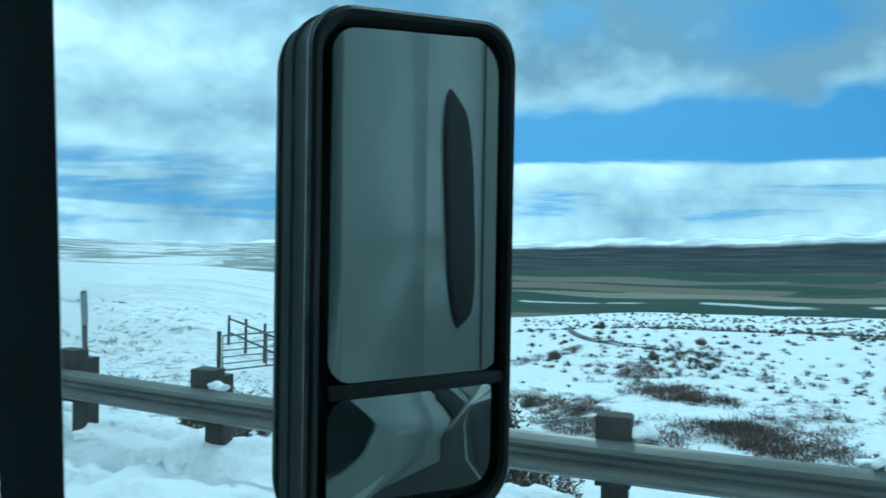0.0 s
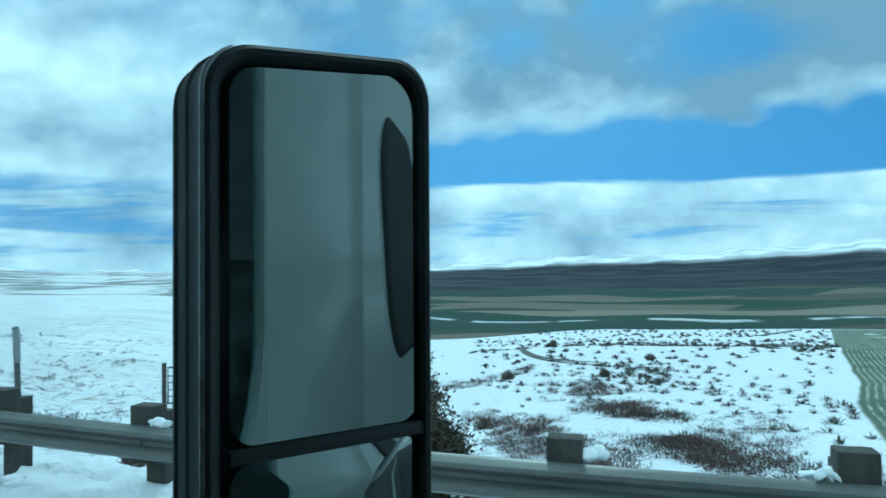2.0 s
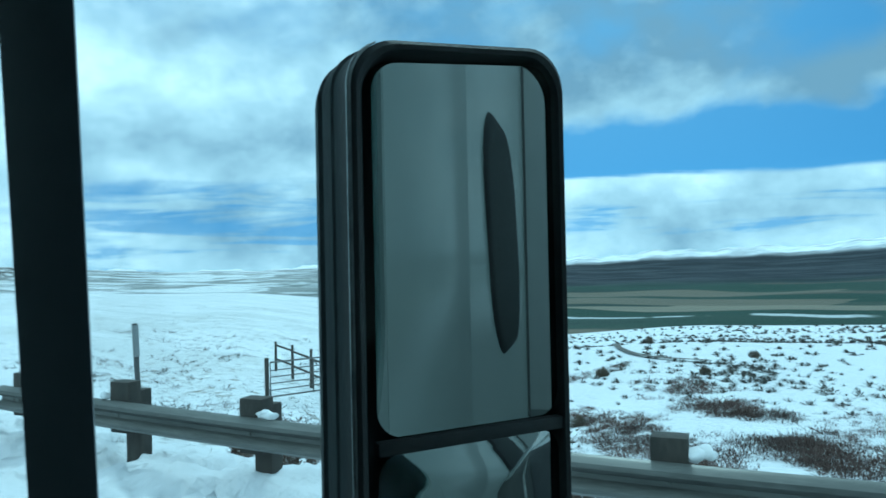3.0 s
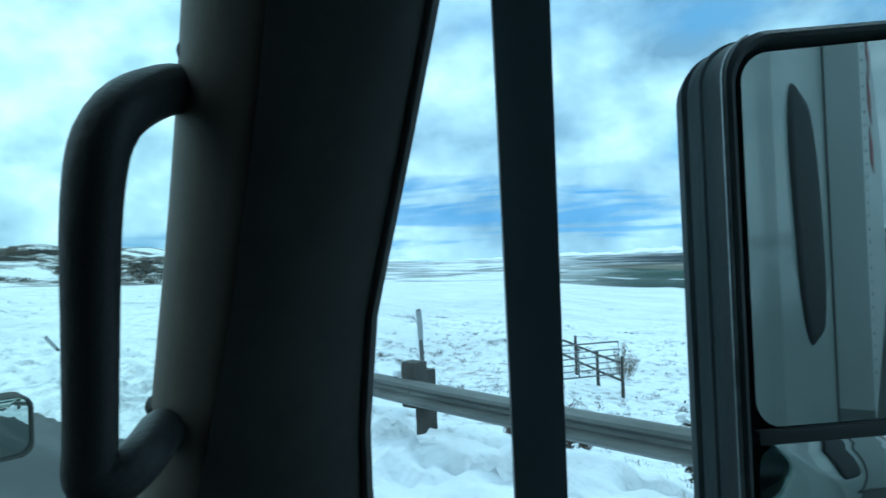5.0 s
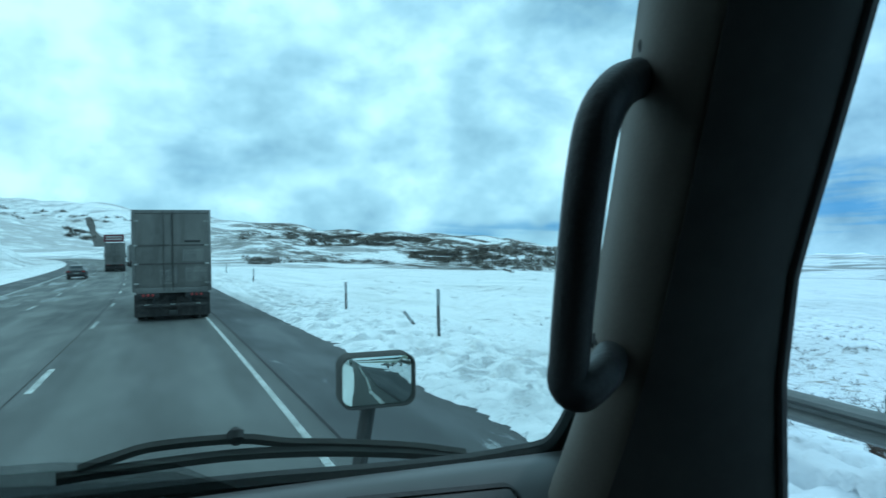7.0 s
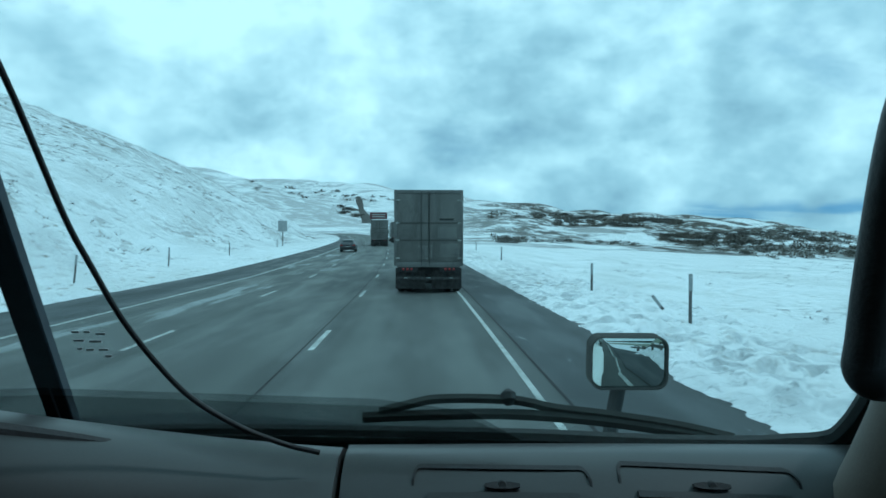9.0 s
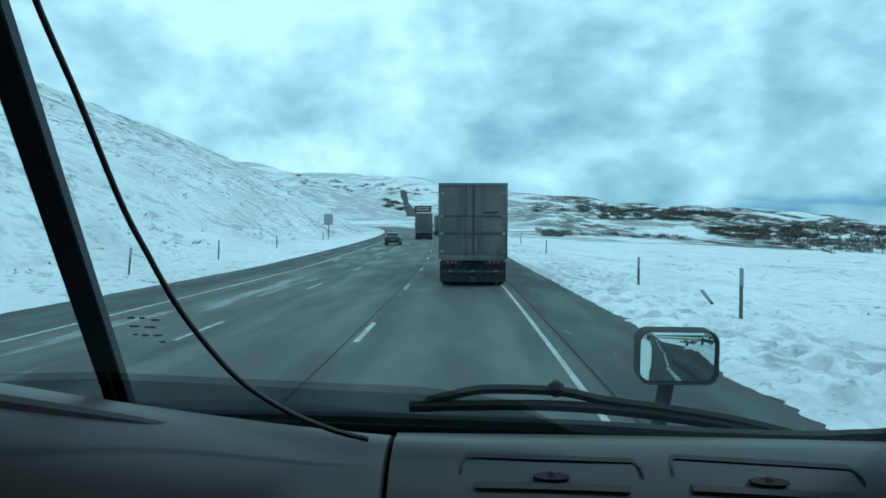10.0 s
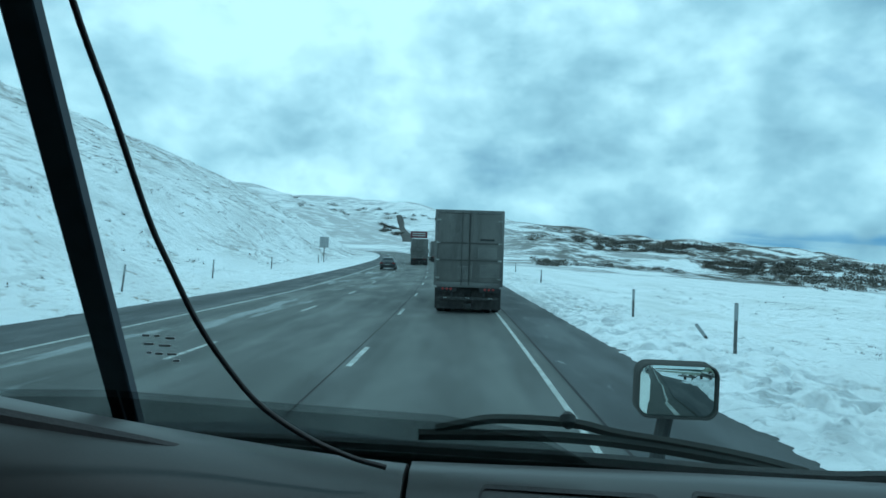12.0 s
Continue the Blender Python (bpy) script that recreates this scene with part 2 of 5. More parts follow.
    # snowy mountains at the valley's end
    far = math_("MULTIPLY", smooth(r, 3600, 4100), smooth(noise_(scaled(pos, (1, 1, 2.5)), 0.005, 6, 0.65), 0.42, 0.62, 1, 0.55))
    col = mix(far, col, (0.80, 0.84, 0.88))
    # stubble field, drilled in rows along its edge
    edge = math_("SUBTRACT", math_("SUBTRACT", -1.2, math_("MULTIPLY", x, 0.250)), y)
    edge = math_("ADD", edge, math_("MULTIPLY", math_("SUBTRACT", noise_(pos, 0.05, 3), 0.5), 1.6))
    crop = math_("MULTIPLY", math_("MULTIPLY", smooth(edge, -0.06, 0.06), smooth(x, 13, 16)), smooth(r, 172, 182, 1, 0))
    waver = math_("MULTIPLY", noise_(scaled(pos, (0.5, 1, 1)), 0.035, 3, 0.5), 14.0)
    row = smooth(math_("SINE", math_("ADD", math_("MULTIPLY", edge, 22.0), waver)), 0.0, 0.8)
    broken = smooth(noise_(pos, 0.5, 5, 0.7), 0.36, 0.56)
    stub = mix(math_("MULTIPLY", row, broken), (0.090, 0.120, 0.085), (0.34, 0.36, 0.31))
    stub = mix(math_("MULTIPLY", smooth(noise_(pos, 0.07, 5, 0.6), 0.42, 0.66), 0.5), stub, (0.16, 0.18, 0.13))
    stub = mix(smooth(noise_(scaled(pos, (0.4, 1, 1)), 0.06, 4), 0.62, 0.67), stub, (0.70, 0.72, 0.74))
    col = mix(crop, col, stub)
    p = nd("ShaderNodeBsdfPrincipled")
    put(p.inputs["Base Color"], col)
    p.inputs["Roughness"].default_value = 0.9
    p.inputs["Specular IOR Level"].default_value = 0.15
    b = nd("ShaderNodeBump")
    b.inputs["Strength"].default_value, b.inputs["Distance"].default_value = 0.75, 0.20
    pits = smooth(noise_(pos, 3.0, 2, 0.5), 0.50, 0.70, 0.0, -0.35)
    put(b.inputs["Height"], math_("ADD", noise_(pos, 2.0, 4, 0.5), math_("MULTIPLY", pits, smooth(noise_(pos, 0.3, 3), 0.42, 0.6))))
    put(p.inputs["Normal"], b.outputs[0])
    put(nd("ShaderNodeOutputMaterial").inputs[0], p.outputs[0])
    return m


def road_material():
    m = bpy.data.materials.new("asphalt")
    m.use_nodes = True
    nd, put, math_, smooth, noise_, mix, scaled, ramp = nodes_of(m.node_tree)
    tc = nd("ShaderNodeUVMap")
    tc.uv_map = "lane"
    s = nd("ShaderNodeSeparateXYZ")
    put(s.inputs[0], tc.outputs[0])
    u, v = s.outputs[0], s.outputs[1]
    pos = tc.outputs[0]
    base = mix(smooth(noise_(scaled(pos, (1.2, 0.06, 1)), 1.0, 5, 0.6), 0.35, 0.65), (0.056, 0.061, 0.060), (0.082, 0.088, 0.085))
    base = mix(math_("MULTIPLY", noise_(pos, 14, 4, 0.7), 0.45), base, (0.07, 0.075, 0.075))
    # polished wheel tracks
    for c in (-3.0, -1.2, 0.75, -5.0, -7.6):
        base = mix(math_("MULTIPLY", smooth(math_("ABSOLUTE", math_("SUBTRACT", u, c)), 0.12, 0.5, 1, 0), 0.22), base, (0.155, 0.165, 0.158))
    # darker, wet shoulders
    wet = math_("ADD", smooth(u, 1.85, 2.0), smooth(u, -9.2, -9.0, 1, 0))
    dark = mix(noise_(scaled(pos, (1, 0.12, 1)), 1.5, 5, 0.65), (0.026, 0.030, 0.033), (0.060, 0.067, 0.072))
    base = mix(wet, base, dark)
    # thin slush beyond the middle lane
    slush = math_("MULTIPLY", smooth(noise_(scaled(pos, (0.9, 0.10, 1), (3, 11, 0), (0, 0, 0.05)), 1.0, 5, 0.62), 0.54, 0.62), smooth(u, -4.6, -6.0))
    slush = math_("MULTIPLY", slush, smooth(u, -9.0, -8.8))
    sparse = math_("MULTIPLY", smooth(noise_(scaled(pos, (2, 0.5, 1), (8, 2, 0)), 1.1, 5, 0.65), 0.64, 0.70), smooth(u, 1.9, 2.2))
    base = mix(math_("MAXIMUM", math_("MULTIPLY", slush, 0.34), math_("MULTIPLY", sparse, 0.3)), base, (0.52, 0.56, 0.58))
    p = nd("ShaderNodeBsdfPrincipled")
    put(p.inputs["Base Color"], base)
    put(p.inputs["Roughness"], smooth(noise_(scaled(pos, (1, 0.2, 1)), 0.8, 4), 0.3, 0.7, 0.55, 0.85))
    p.inputs["Specular IOR Level"].default_value = 0.35
    b = nd("ShaderNodeBump")
    b.inputs["Strength"].default_value, b.inputs["Distance"].default_value = 0.3, 0.01
    put(b.inputs["Height"], noise_(pos, 60, 3, 0.7))
    put(p.inputs["Normal"], b.outputs[0])
    put(nd("ShaderNodeOutputMaterial").inputs[0], p.outputs[0])
    return m


SNOWY, ASPHALT, MIRROR = ground_material(), road_material(), mirror_material()
DARK_MIRROR = mirror_material("dark_tinted_mirror_glass", 0.40)
WINDSHIELD_GLASS = pane_material("windshield_glass", (0.80, 0.90, 0.88), 0.12)
FILM = pane_material("dash_reflection_film", (0.78, 0.79, 0.79), 0.02)
SIDE_GLASS = pane_material("side_glass", (0.80, 0.89, 0.90), 0.08)
TRIM = material("grey_vinyl_trim", (0.155, 0.144, 0.122), 0.62, second=(0.13, 0.121, 0.104), scale=3, bump=0.06, bump_scale=300, spec=0.3)
DASH = material("grey_dash_plastic", (0.040, 0.044, 0.044), 0.40, second=(0.032, 0.036, 0.036), scale=4, bump=0.015, bump_scale=380, spec=0.5)
BLACK = material("black_rubber", (0.024, 0.027, 0.029), 0.65, second=(0.036, 0.037, 0.037), scale=12, bump=0.15, bump_scale=150, spec=0.3)
DARK = material("dark_plastic", (0.022, 0.025, 0.027), 0.5, second=(0.036, 0.038, 0.039), scale=9, bump=0.12, bump_scale=200, spec=0.35)
POST_BLACK = material("matt_black_post", (0.058, 0.060, 0.058), 0.85, second=(0.068, 0.070, 0.067), scale=10, spec=0.08)
INNER_BLACK = material("dusty_black_plastic", (0.060, 0.066, 0.070), 0.8, second=(0.048, 0.053, 0.056), scale=7, spec=0.2)
GREY_POST = material("blue_black_post", (0.070, 0.090, 0.102), 0.85, second=(0.060, 0.076, 0.088), scale=10, spec=0.08)
SEAL = material("grey_door_seal", (0.16, 0.165, 0.165), 0.6, second=(0.12, 0.125, 0.125), scale=8)
HOUSING = material("weathered_black_housing", (0.042, 0.048, 0.051), 0.75, second=(0.066, 0.072, 0.074), scale=8, bump=0.12, bump_scale=160, spec=0.12, streak=(1, 1, 0.2))
FADED_INK = material("faded_grey_print", (0.26, 0.28, 0.28), 0.8, second=(0.34, 0.36, 0.36), scale=40)
SEAM = material("seam_shadow_gap", (0.012, 0.012, 0.013), 0.9)
CHROME = material("worn_chrome", (0.30, 0.31, 0.31), 0.42, 1.0, second=(0.15, 0.16, 0.16), scale=20)
CAB_PAINT = material("pale_grey_cab_paint", (0.46, 0.51, 0.49), 0.2, second=(0.40, 0.45, 0.43), scale=1.2, bump_scale=30)
WHITE_PAINT = material("white_truck_paint", (0.72, 0.74, 0.73), 0.35, second=(0.60, 0.62, 0.60), scale=1.5, bump_scale=30)
FABRIC = material("grey_headliner", (0.13, 0.128, 0.12), 0.95, bump=0.4, bump_scale=300)
LINING = material("grey_cab_lining", (0.10, 0.096, 0.086), 0.8, second=(0.075, 0.072, 0.066), scale=3, bump=0.1, bump_scale=200)
TRAILER_METAL = material("trailer_skin", (0.15, 0.155, 0.152), 0.5, 0.25, second=(0.09, 0.094, 0.092), scale=1.2, bump_scale=12, streak=(1, 1, 0.25))
TRAILER_DOOR = material("trailer_door_paint", (0.125, 0.127, 0.120), 0.55, second=(0.065, 0.067, 0.065), scale=1.6, bump_scale=18, streak=(1, 1, 0.35))
PLATE = material("tread_plate", (0.40, 0.41, 0.40), 0.38, 0.8, second=(0.16, 0.17, 0.17), scale=9)
STEEL = material("galvanised_steel", (0.16, 0.165, 0.155), 0.5, 0.4, second=(0.09, 0.095, 0.09), scale=2.0, bump=0.1, bump_scale=25, streak=(1, 0.3, 2))
TIMBER = material("dark_weathered_timber", (0.034, 0.032, 0.028), 0.85, second=(0.060, 0.055, 0.047), scale=5, bump=0.5, bump_scale=40, streak=(1, 1, 0.2))
TYRE = material("tyre_rubber", (0.022, 0.022, 0.023), 0.85, second=(0.06, 0.06, 0.058), scale=6)
RUB = material("dark_rub_rail", (0.040, 0.041, 0.040), 0.6, second=(0.07, 0.07, 0.068), scale=3)
RED_LENS = material("red_lamp_lens", (0.30, 0.03, 0.03), 0.35)
BOARD = material("dark_maroon_board", (0.10, 0.025, 0.035), 0.5)
ROCK = material("dark_basalt", (0.030, 0.031, 0.030), 0.9, second=(0.065, 0.06, 0.055), scale=0.4, bump_scale=3)
# the bar's blue is the sky's reflection put into its base colour
BAR_SKY_TINT = material("sky_tinted_bar", (0.050, 0.074, 0.088), 0.5, second=(0.062, 0.088, 0.104), scale=8)
RED_PAINT = material("red_paint", (0.36, 0.03, 0.03), 0.5)
WHITE_LINE = material("road_paint", (0.44, 0.46, 0.45), 0.7, second=(0.24, 0.26, 0.25), scale=3, bump_scale=20)
SNOW = material("clean_snow", (0.84, 0.86, 0.88), 0.9, second=(0.74, 0.77, 0.80), scale=3, bump=0.6, bump_scale=25, spec=0.15)
TWIG = material("grey_brown_twigs", (0.11, 0.085, 0.06), 0.9, second=(0.19, 0.16, 0.12), scale=2)
LEAF = material("dull_olive_leaves", (0.060, 0.050, 0.034), 0.9, second=(0.036, 0.036, 0.026), scale=0.7)
SAGE = material("grey_sage", (0.075, 0.074, 0.062), 0.9, second=(0.04, 0.042, 0.038), scale=0.3)
RED_BRUSH = material("russet_brush", (0.10, 0.062, 0.05), 0.9, second=(0.055, 0.04, 0.036), scale=0.3)
HILL_BRUSH = material("dark_hill_brush", (0.110, 0.100, 0.084), 0.9, second=(0.056, 0.058, 0.058), scale=0.02, bump_scale=0.3)
DIRT = material("dark_wet_dirt", (0.05, 0.046, 0.04), 0.8, second=(0.09, 0.085, 0.075), scale=0.3)
GRASS = material("dry_grass", (0.20, 0.19, 0.13), 0.9, second=(0.10, 0.10, 0.07), scale=0.5)
SIGN_BACK = material("bare_aluminium_sign", (0.34, 0.36, 0.37), 0.5, 0.5, second=(0.26, 0.28, 0.29), scale=2)
POST_STEEL = material("dull_green_post", (0.07, 0.075, 0.075), 0.6, second=(0.11, 0.11, 0.11), scale=4)
CAR_PAINT = material("dark_car_paint", (0.05, 0.055, 0.06), 0.35, second=(0.09, 0.095, 0.10), scale=2)
CAR_GLASS = material("dark_car_glass", (0.03, 0.04, 0.045), 0.12)

# ---- builders ----


def ring_loft(bm, rings, closed=True, caps=True):
    """Skins rings of equal length; returns the rings' vertices."""
    vs = [[bm.verts.new(p) for p in ring] for ring in rings]
    n = len(vs[0])
    for a, b in zip(vs, vs[1:]):
        for i in range(n if closed else n - 1):
            j = (i + 1) % n
            bm.faces.new((a[i], a[j], b[j], b[i]))
    if caps and closed:
        bm.faces.new(vs[0][::-1])
        bm.faces.new(vs[-1])
    return vs


def tube(bm, pts, radius, n=8, flat=1.0):
    """A round bar along points; radius may be one number or one a point."""
    pts = [Vector(p) for p in pts]
    rad = radius if isinstance(radius, (list, tuple)) else [radius] * len(pts)
    rings, side = [], None
    for i, p in enumerate(pts):
        d = (pts[min(i + 1, len(pts) - 1)] - pts[max(i - 1, 0)]).normalized()
        if side is None:
            side = d.orthogonal().normalized()
        side = (side - d * side.dot(d)).normalized()
        other = d.cross(side)
        rings.append([p + rad[i] * (side * math.cos(2 * math.pi * k / n) + other * flat * math.sin(2 * math.pi * k / n)) for k in range(n)])
    ring_loft(bm, rings)


def curve_points(pts, steps=6):
    """A smooth line through points."""
    p = [Vector(q) for q in pts]
    p = [2 * p[0] - p[1]] + p + [2 * p[-1] - p[-2]]
    out = []
    for a, b, c, d in zip(p, p[1:], p[2:], p[3:]):
        for k in range(steps):
            t = k / steps
            out.append(0.5 * (2 * b + (c - a) * t + (2 * a - 5 * b + 4 * c - d) * t * t + (3 * b - a - 3 * c + d) * t ** 3))
    return out + [p[-2]]


def box(bm, x0, x1, y0, y1, z0, z1, bevel=0.0, m=None):
    g = bmesh.ops.create_cube(bm, size=1)["verts"]
    bmesh.ops.scale(bm, vec=(x1 - x0, y1 - y0, z1 - z0), verts=g)
    bmesh.ops.translate(bm, vec=((x0 + x1) / 2, (y0 + y1) / 2, (z0 + z1) / 2), verts=g)
    if bevel:
        edges = list({e for v in g for e in v.link_edges})
        r = bmesh.ops.bevel(bm, geom=edges, offset=bevel, segments=2, affect="EDGES", profile=0.6)
        g = list({v for f in r["faces"] for v in f.verts} | {v for v in g if v.is_valid})
    if m is not None:
        bmesh.ops.transform(bm, matrix=m, verts=[v for v in g if v.is_valid])


def disc(bm, centre, axis, radius, depth, n=20, inner=0.0, bevel=0.0):
    """A round block about an axis, with a rounded rim."""
    q = Vector(axis).to_track_quat("Z", "Y").to_matrix()
    prof = [(max(inner, 0.001), -depth / 2), (radius - bevel, -depth / 2), (radius, -depth / 2 + bevel), (radius, depth / 2 - bevel), (radius - bevel, depth / 2), (max(inner, 0.001), depth / 2)]
    rings = [[Vector(centre) + q @ Vector((r * math.cos(2 * math.pi * k / n), r * math.sin(2 * math.pi * k / n), h)) for k in range(n)] for r, h in prof]
    ring_loft(bm, rings, caps=inner == 0.0)


def rounded(w0, w1, h0, h1, r, n=6):
    """A rounded rectangle's outline as (u, v)."""
    out = []
    for cx, cy, a in ((w1 - r, h1 - r, 0), (w0 + r, h1 - r, 90), (w0 + r, h0 + r, 180), (w1 - r, h0 + r, 270)):
        out += [(cx + r * math.cos(radians(a + 90 * k / n)), cy + r * math.sin(radians(a + 90 * k / n))) for k in range(n + 1)]
    return out


def mesh_of(name, bm, mat, smooth_=True):
    bmesh.ops.recalc_face_normals(bm, faces=bm.faces)
    me = bpy.data.meshes.new(name)
    bm.to_mesh(me)
    bm.free()
    me.materials.append(mat)
    if smooth_:
        me.shade_smooth()
        me.set_sharp_from_angle(angle=radians(35))
    return me


def part(name, bm, mat, parent, label="", smooth_=True):
    ob = new(name, mesh_of(name, bm, mat, smooth_))
    ob.parent = parent
    return tagged(ob, label)


def thing(name, label, category, at=(0, 0, 0), group="", kind="", turn=0.0):
    ob = new(name)
    ob.matrix_basis = pose(*at, 0, 0, turn)
    return tagged(ob, label, category, group, kind)


def single(name, bm, mat, label, category="", group="", kind="", smooth_=True):
    return tagged(new(name, mesh_of(name, bm, mat, smooth_)), label, category, group, kind)


# ---- the land ----
def road_x(y):
    """How far the road's line has swung to the left at y."""
    y = np.clip(np.asarray(y, float), 0, 420)
    return -y * y / 3400.0


def road_z(y):
    y = np.clip(np.asarray(y, float), 0, 420)
    return np.where(y > 40, (y - 40) * 0.0112, 0.0)


def step(a, b, x):
    t = np.clip((x - a) / (b - a), 0, 1)
    return t * t * (3 - 2 * t)


# heights along one direction: at 8, 22, 60, 180, 420, 800, 1500, 3000 and 4800 m
RANGES = np.log([8, 22, 60, 180, 420, 800, 1500, 3000, 4800])
BEARINGS = {
    -180: (0, -0.15, -0.3, -1, -3, -4, 5, 10, 20),
    -70: (0, 0.1, 0.2, 1, 5, 15, 50, 60, 60),
    -18: (0, 0.1, 0.2, 1, 4, 24, 131, 132, 133),
    -6: (0, 0.1, 0.2, 0.8, 1, 16, 114, 115, 116),
    5: (0, 0.05, 0.1, 0.2, -3, 8, 75, 76, 77),
    14: (0, -0.2, -0.4, -1.4, -8, -1, 56, 57, 58),
    25: (0, -0.35, -0.7, -2.5, -12, -7, 29, 30, 32),
    35: (0, -0.45, -0.9, -3.2, -15, -18, -4, -5, -5),
    50: (-0.3, -1.9, -2.8, -4.6, -20, -31, -32, -33, -45),
    65: (-0.7, -2.9, -4.6, -8.0, -30, -45, -45, -45, -22),
    75: (-1.0, -3.4, -5.6, -17.6, -50, -75, -75, -75, -16),
    90: (-0.9, -2.4, -4.8, -15.0, -48, -75, -73, -62, 36),
    112: (-0.8, -2.1, -4.2, -13.2, -45, -68, -62, -34, 120),
    180: (0, -0.15, -0.3, -1, -3, -4, 5, 10, 20),
}


def ground_z(x, y, wavy=True):
    x, y = np.asarray(x, float), np.asarray(y, float)
    r = np.maximum(np.hypot(x, y), 3.0)
    az = np.degrees(np.arctan2(x, y))
    keys = list(BEARINGS)
    rows = [np.interp(np.log(r), RANGES, BEARINGS[k]) for k in keys]
    z = rows[0] * 1.0
    for a, b, ra, rb in zip(keys, keys[1:], rows, rows[1:]):
        t = step(a, b, az)
        z = np.where((az >= a) & (az <= b), ra * (1 - t) + rb * t, z)
    if wavy:
        grow = np.clip((r - 25) / 300, 0, 1)
        z = z + grow * (2.2 * np.sin(x / 61 + 1.3 * np.sin(y / 83)) + 1.6 * np.sin(y / 47 + x / 120)) * np.where(r < 300, 0.25, 1.0)
        hilly = step(450, 1200, r) * (az < 38)
        z = z + hilly * (6 * np.sin(x / 90 + 2 * np.sin(y / 160)) + 5 * np.sin(y / 75 + x / 40) + 3 * np.sin(x / 27 - y / 33))
        peaks = step(3300, 4800, r)
        z = z + peaks * (9 * np.sin(az * 0.9) + 6 * np.sin(az * 2.3 + 1) + 4 * np.sin(az * 5.1))
    d = x - road_x(y)
    # bank across the road
    up_ = np.clip(-d - 14.5, 0, None)
    hill = 0.50 * up_ - 0.0 + 0.25 * np.sin(y / 9 + up_ / 5) * np.clip(up_ / 8, 0, 1)
    hill = np.where(hill > 21, 21 + 7.4 * (1 - np.exp(-(hill - 21) / 7.4)), hill)
    z = z + hill * (1 - step(300, 520, y)) * step(-500, -200, y) * (1 - step(90, 260, up_))
    # level ground under the road
    off = np.maximum(np.maximum(-13.2 - d, (d - 5.7) * (6.0 - 3.4 * step(3, 14, y))), 0)
    w = (1 - step(0, 16, off)) * (1 - step(330, 480, y)) * step(-700, -500, y)
    return z * (1 - w) + (road_z(y) - 0.09) * w


def build_ground():
    az = np.radians(np.concatenate([np.arange(-180, -50, 3.0), np.arange(-50, 130, 0.45), np.arange(130, 180, 3.0)]))
    r = np.concatenate([[2.0], np.geomspace(3.5, 4850, 165)])
    A, R = np.meshgrid(az, r)
    X, Y = R * np.sin(A), R * np.cos(A)
    Z = ground_z(X, Y)
    n, m = A.shape
    verts = np.stack([X, Y, Z], -1).reshape(-1, 3)
    faces = [(i * m + j, i * m + (j + 1) % m, (i + 1) * m + (j + 1) % m, (i + 1) * m + j) for i in range(n - 1) for j in range(m)]
    faces.append(tuple(range(m))[::-1])
    me = bpy.data.meshes.new("ground")
    me.from_pydata(verts.tolist(), [], faces)
    me.flip_normals()
    me.materials.append(SNOWY)
    me.shade_smooth()
    return tagged(new("ground", me), "rolling snow-covered farmland falling away to a green valley", "ground", kind="structure")


ground = build_ground()


def strip_mesh(name, lats, ys, mat, lift=0.0):
    """A sheet along the road between lateral offsets."""
    verts, uvs = [], []
    for y in ys:
        cx, cz = float(road_x(y)), float(road_z(y))
        for u in lats:
            verts.append((cx + u, y, cz + lift))
            uvs.append((u, y))
    n = len(lats)
    faces = [(i * n + j, i * n + j + 1, (i + 1) * n + j + 1, (i + 1) * n + j) for i in range(len(ys) - 1) for j in range(n - 1)]
    me = bpy.data.meshes.new(name)
    me.from_pydata(verts, [], faces)
    layer = me.uv_layers.new(name="lane")
    for li, loop in enumerate(me.loops):
        layer.data[li].uv = uvs[loop.vertex_index]
    me.materials.append(mat)
    return me


ROAD_YS = [-500, -300, -200, -120, -80, -50, -30, -20, -10] + list(np.arange(0, 120, 3.0)) + list(np.arange(120, 401, 8.0))
road = tagged(new("road", strip_mesh("road", [-12.2, -10.5, -8.9, -5.7, -2.1, 1.62, 3, 4.6], ROAD_YS, ASPHALT)),
              "grey three-lane motorway with wet dark shoulders", "road", kind="structure")


def marking(name, u, w, y0, y1, mat=WHITE_LINE, label="", lift=0.006, step_=4.0):
    ys = list(np.arange(y0, y1, step_)) + [y1]
    ob = new(name, strip_mesh(name, [u - w / 2, u + w / 2], ys, mat, lift))
    ob.parent = road
    return tagged(ob, label)


marking("edge_line", 1.62, 0.10, -150, 320, label="solid white edge line")
marking("edge_line", -8.95, 0.14, -150, 320, label="solid white edge line")
for k in range(-6, 22):
    for u in (-2.12, -5.72):
        marking("lane_dash", u, 0.12, 13.6 + 12.2 * k, 16.5 + 12.2 * k)
marking("pavement_joint", -2.3, 0.035, -60, 200, SEAM, "dark longitudinal joint", 0.004)
marking("pavement_joint", 1.98, 0.05, -60, 200, SEAM, "dark longitudinal joint", 0.004)


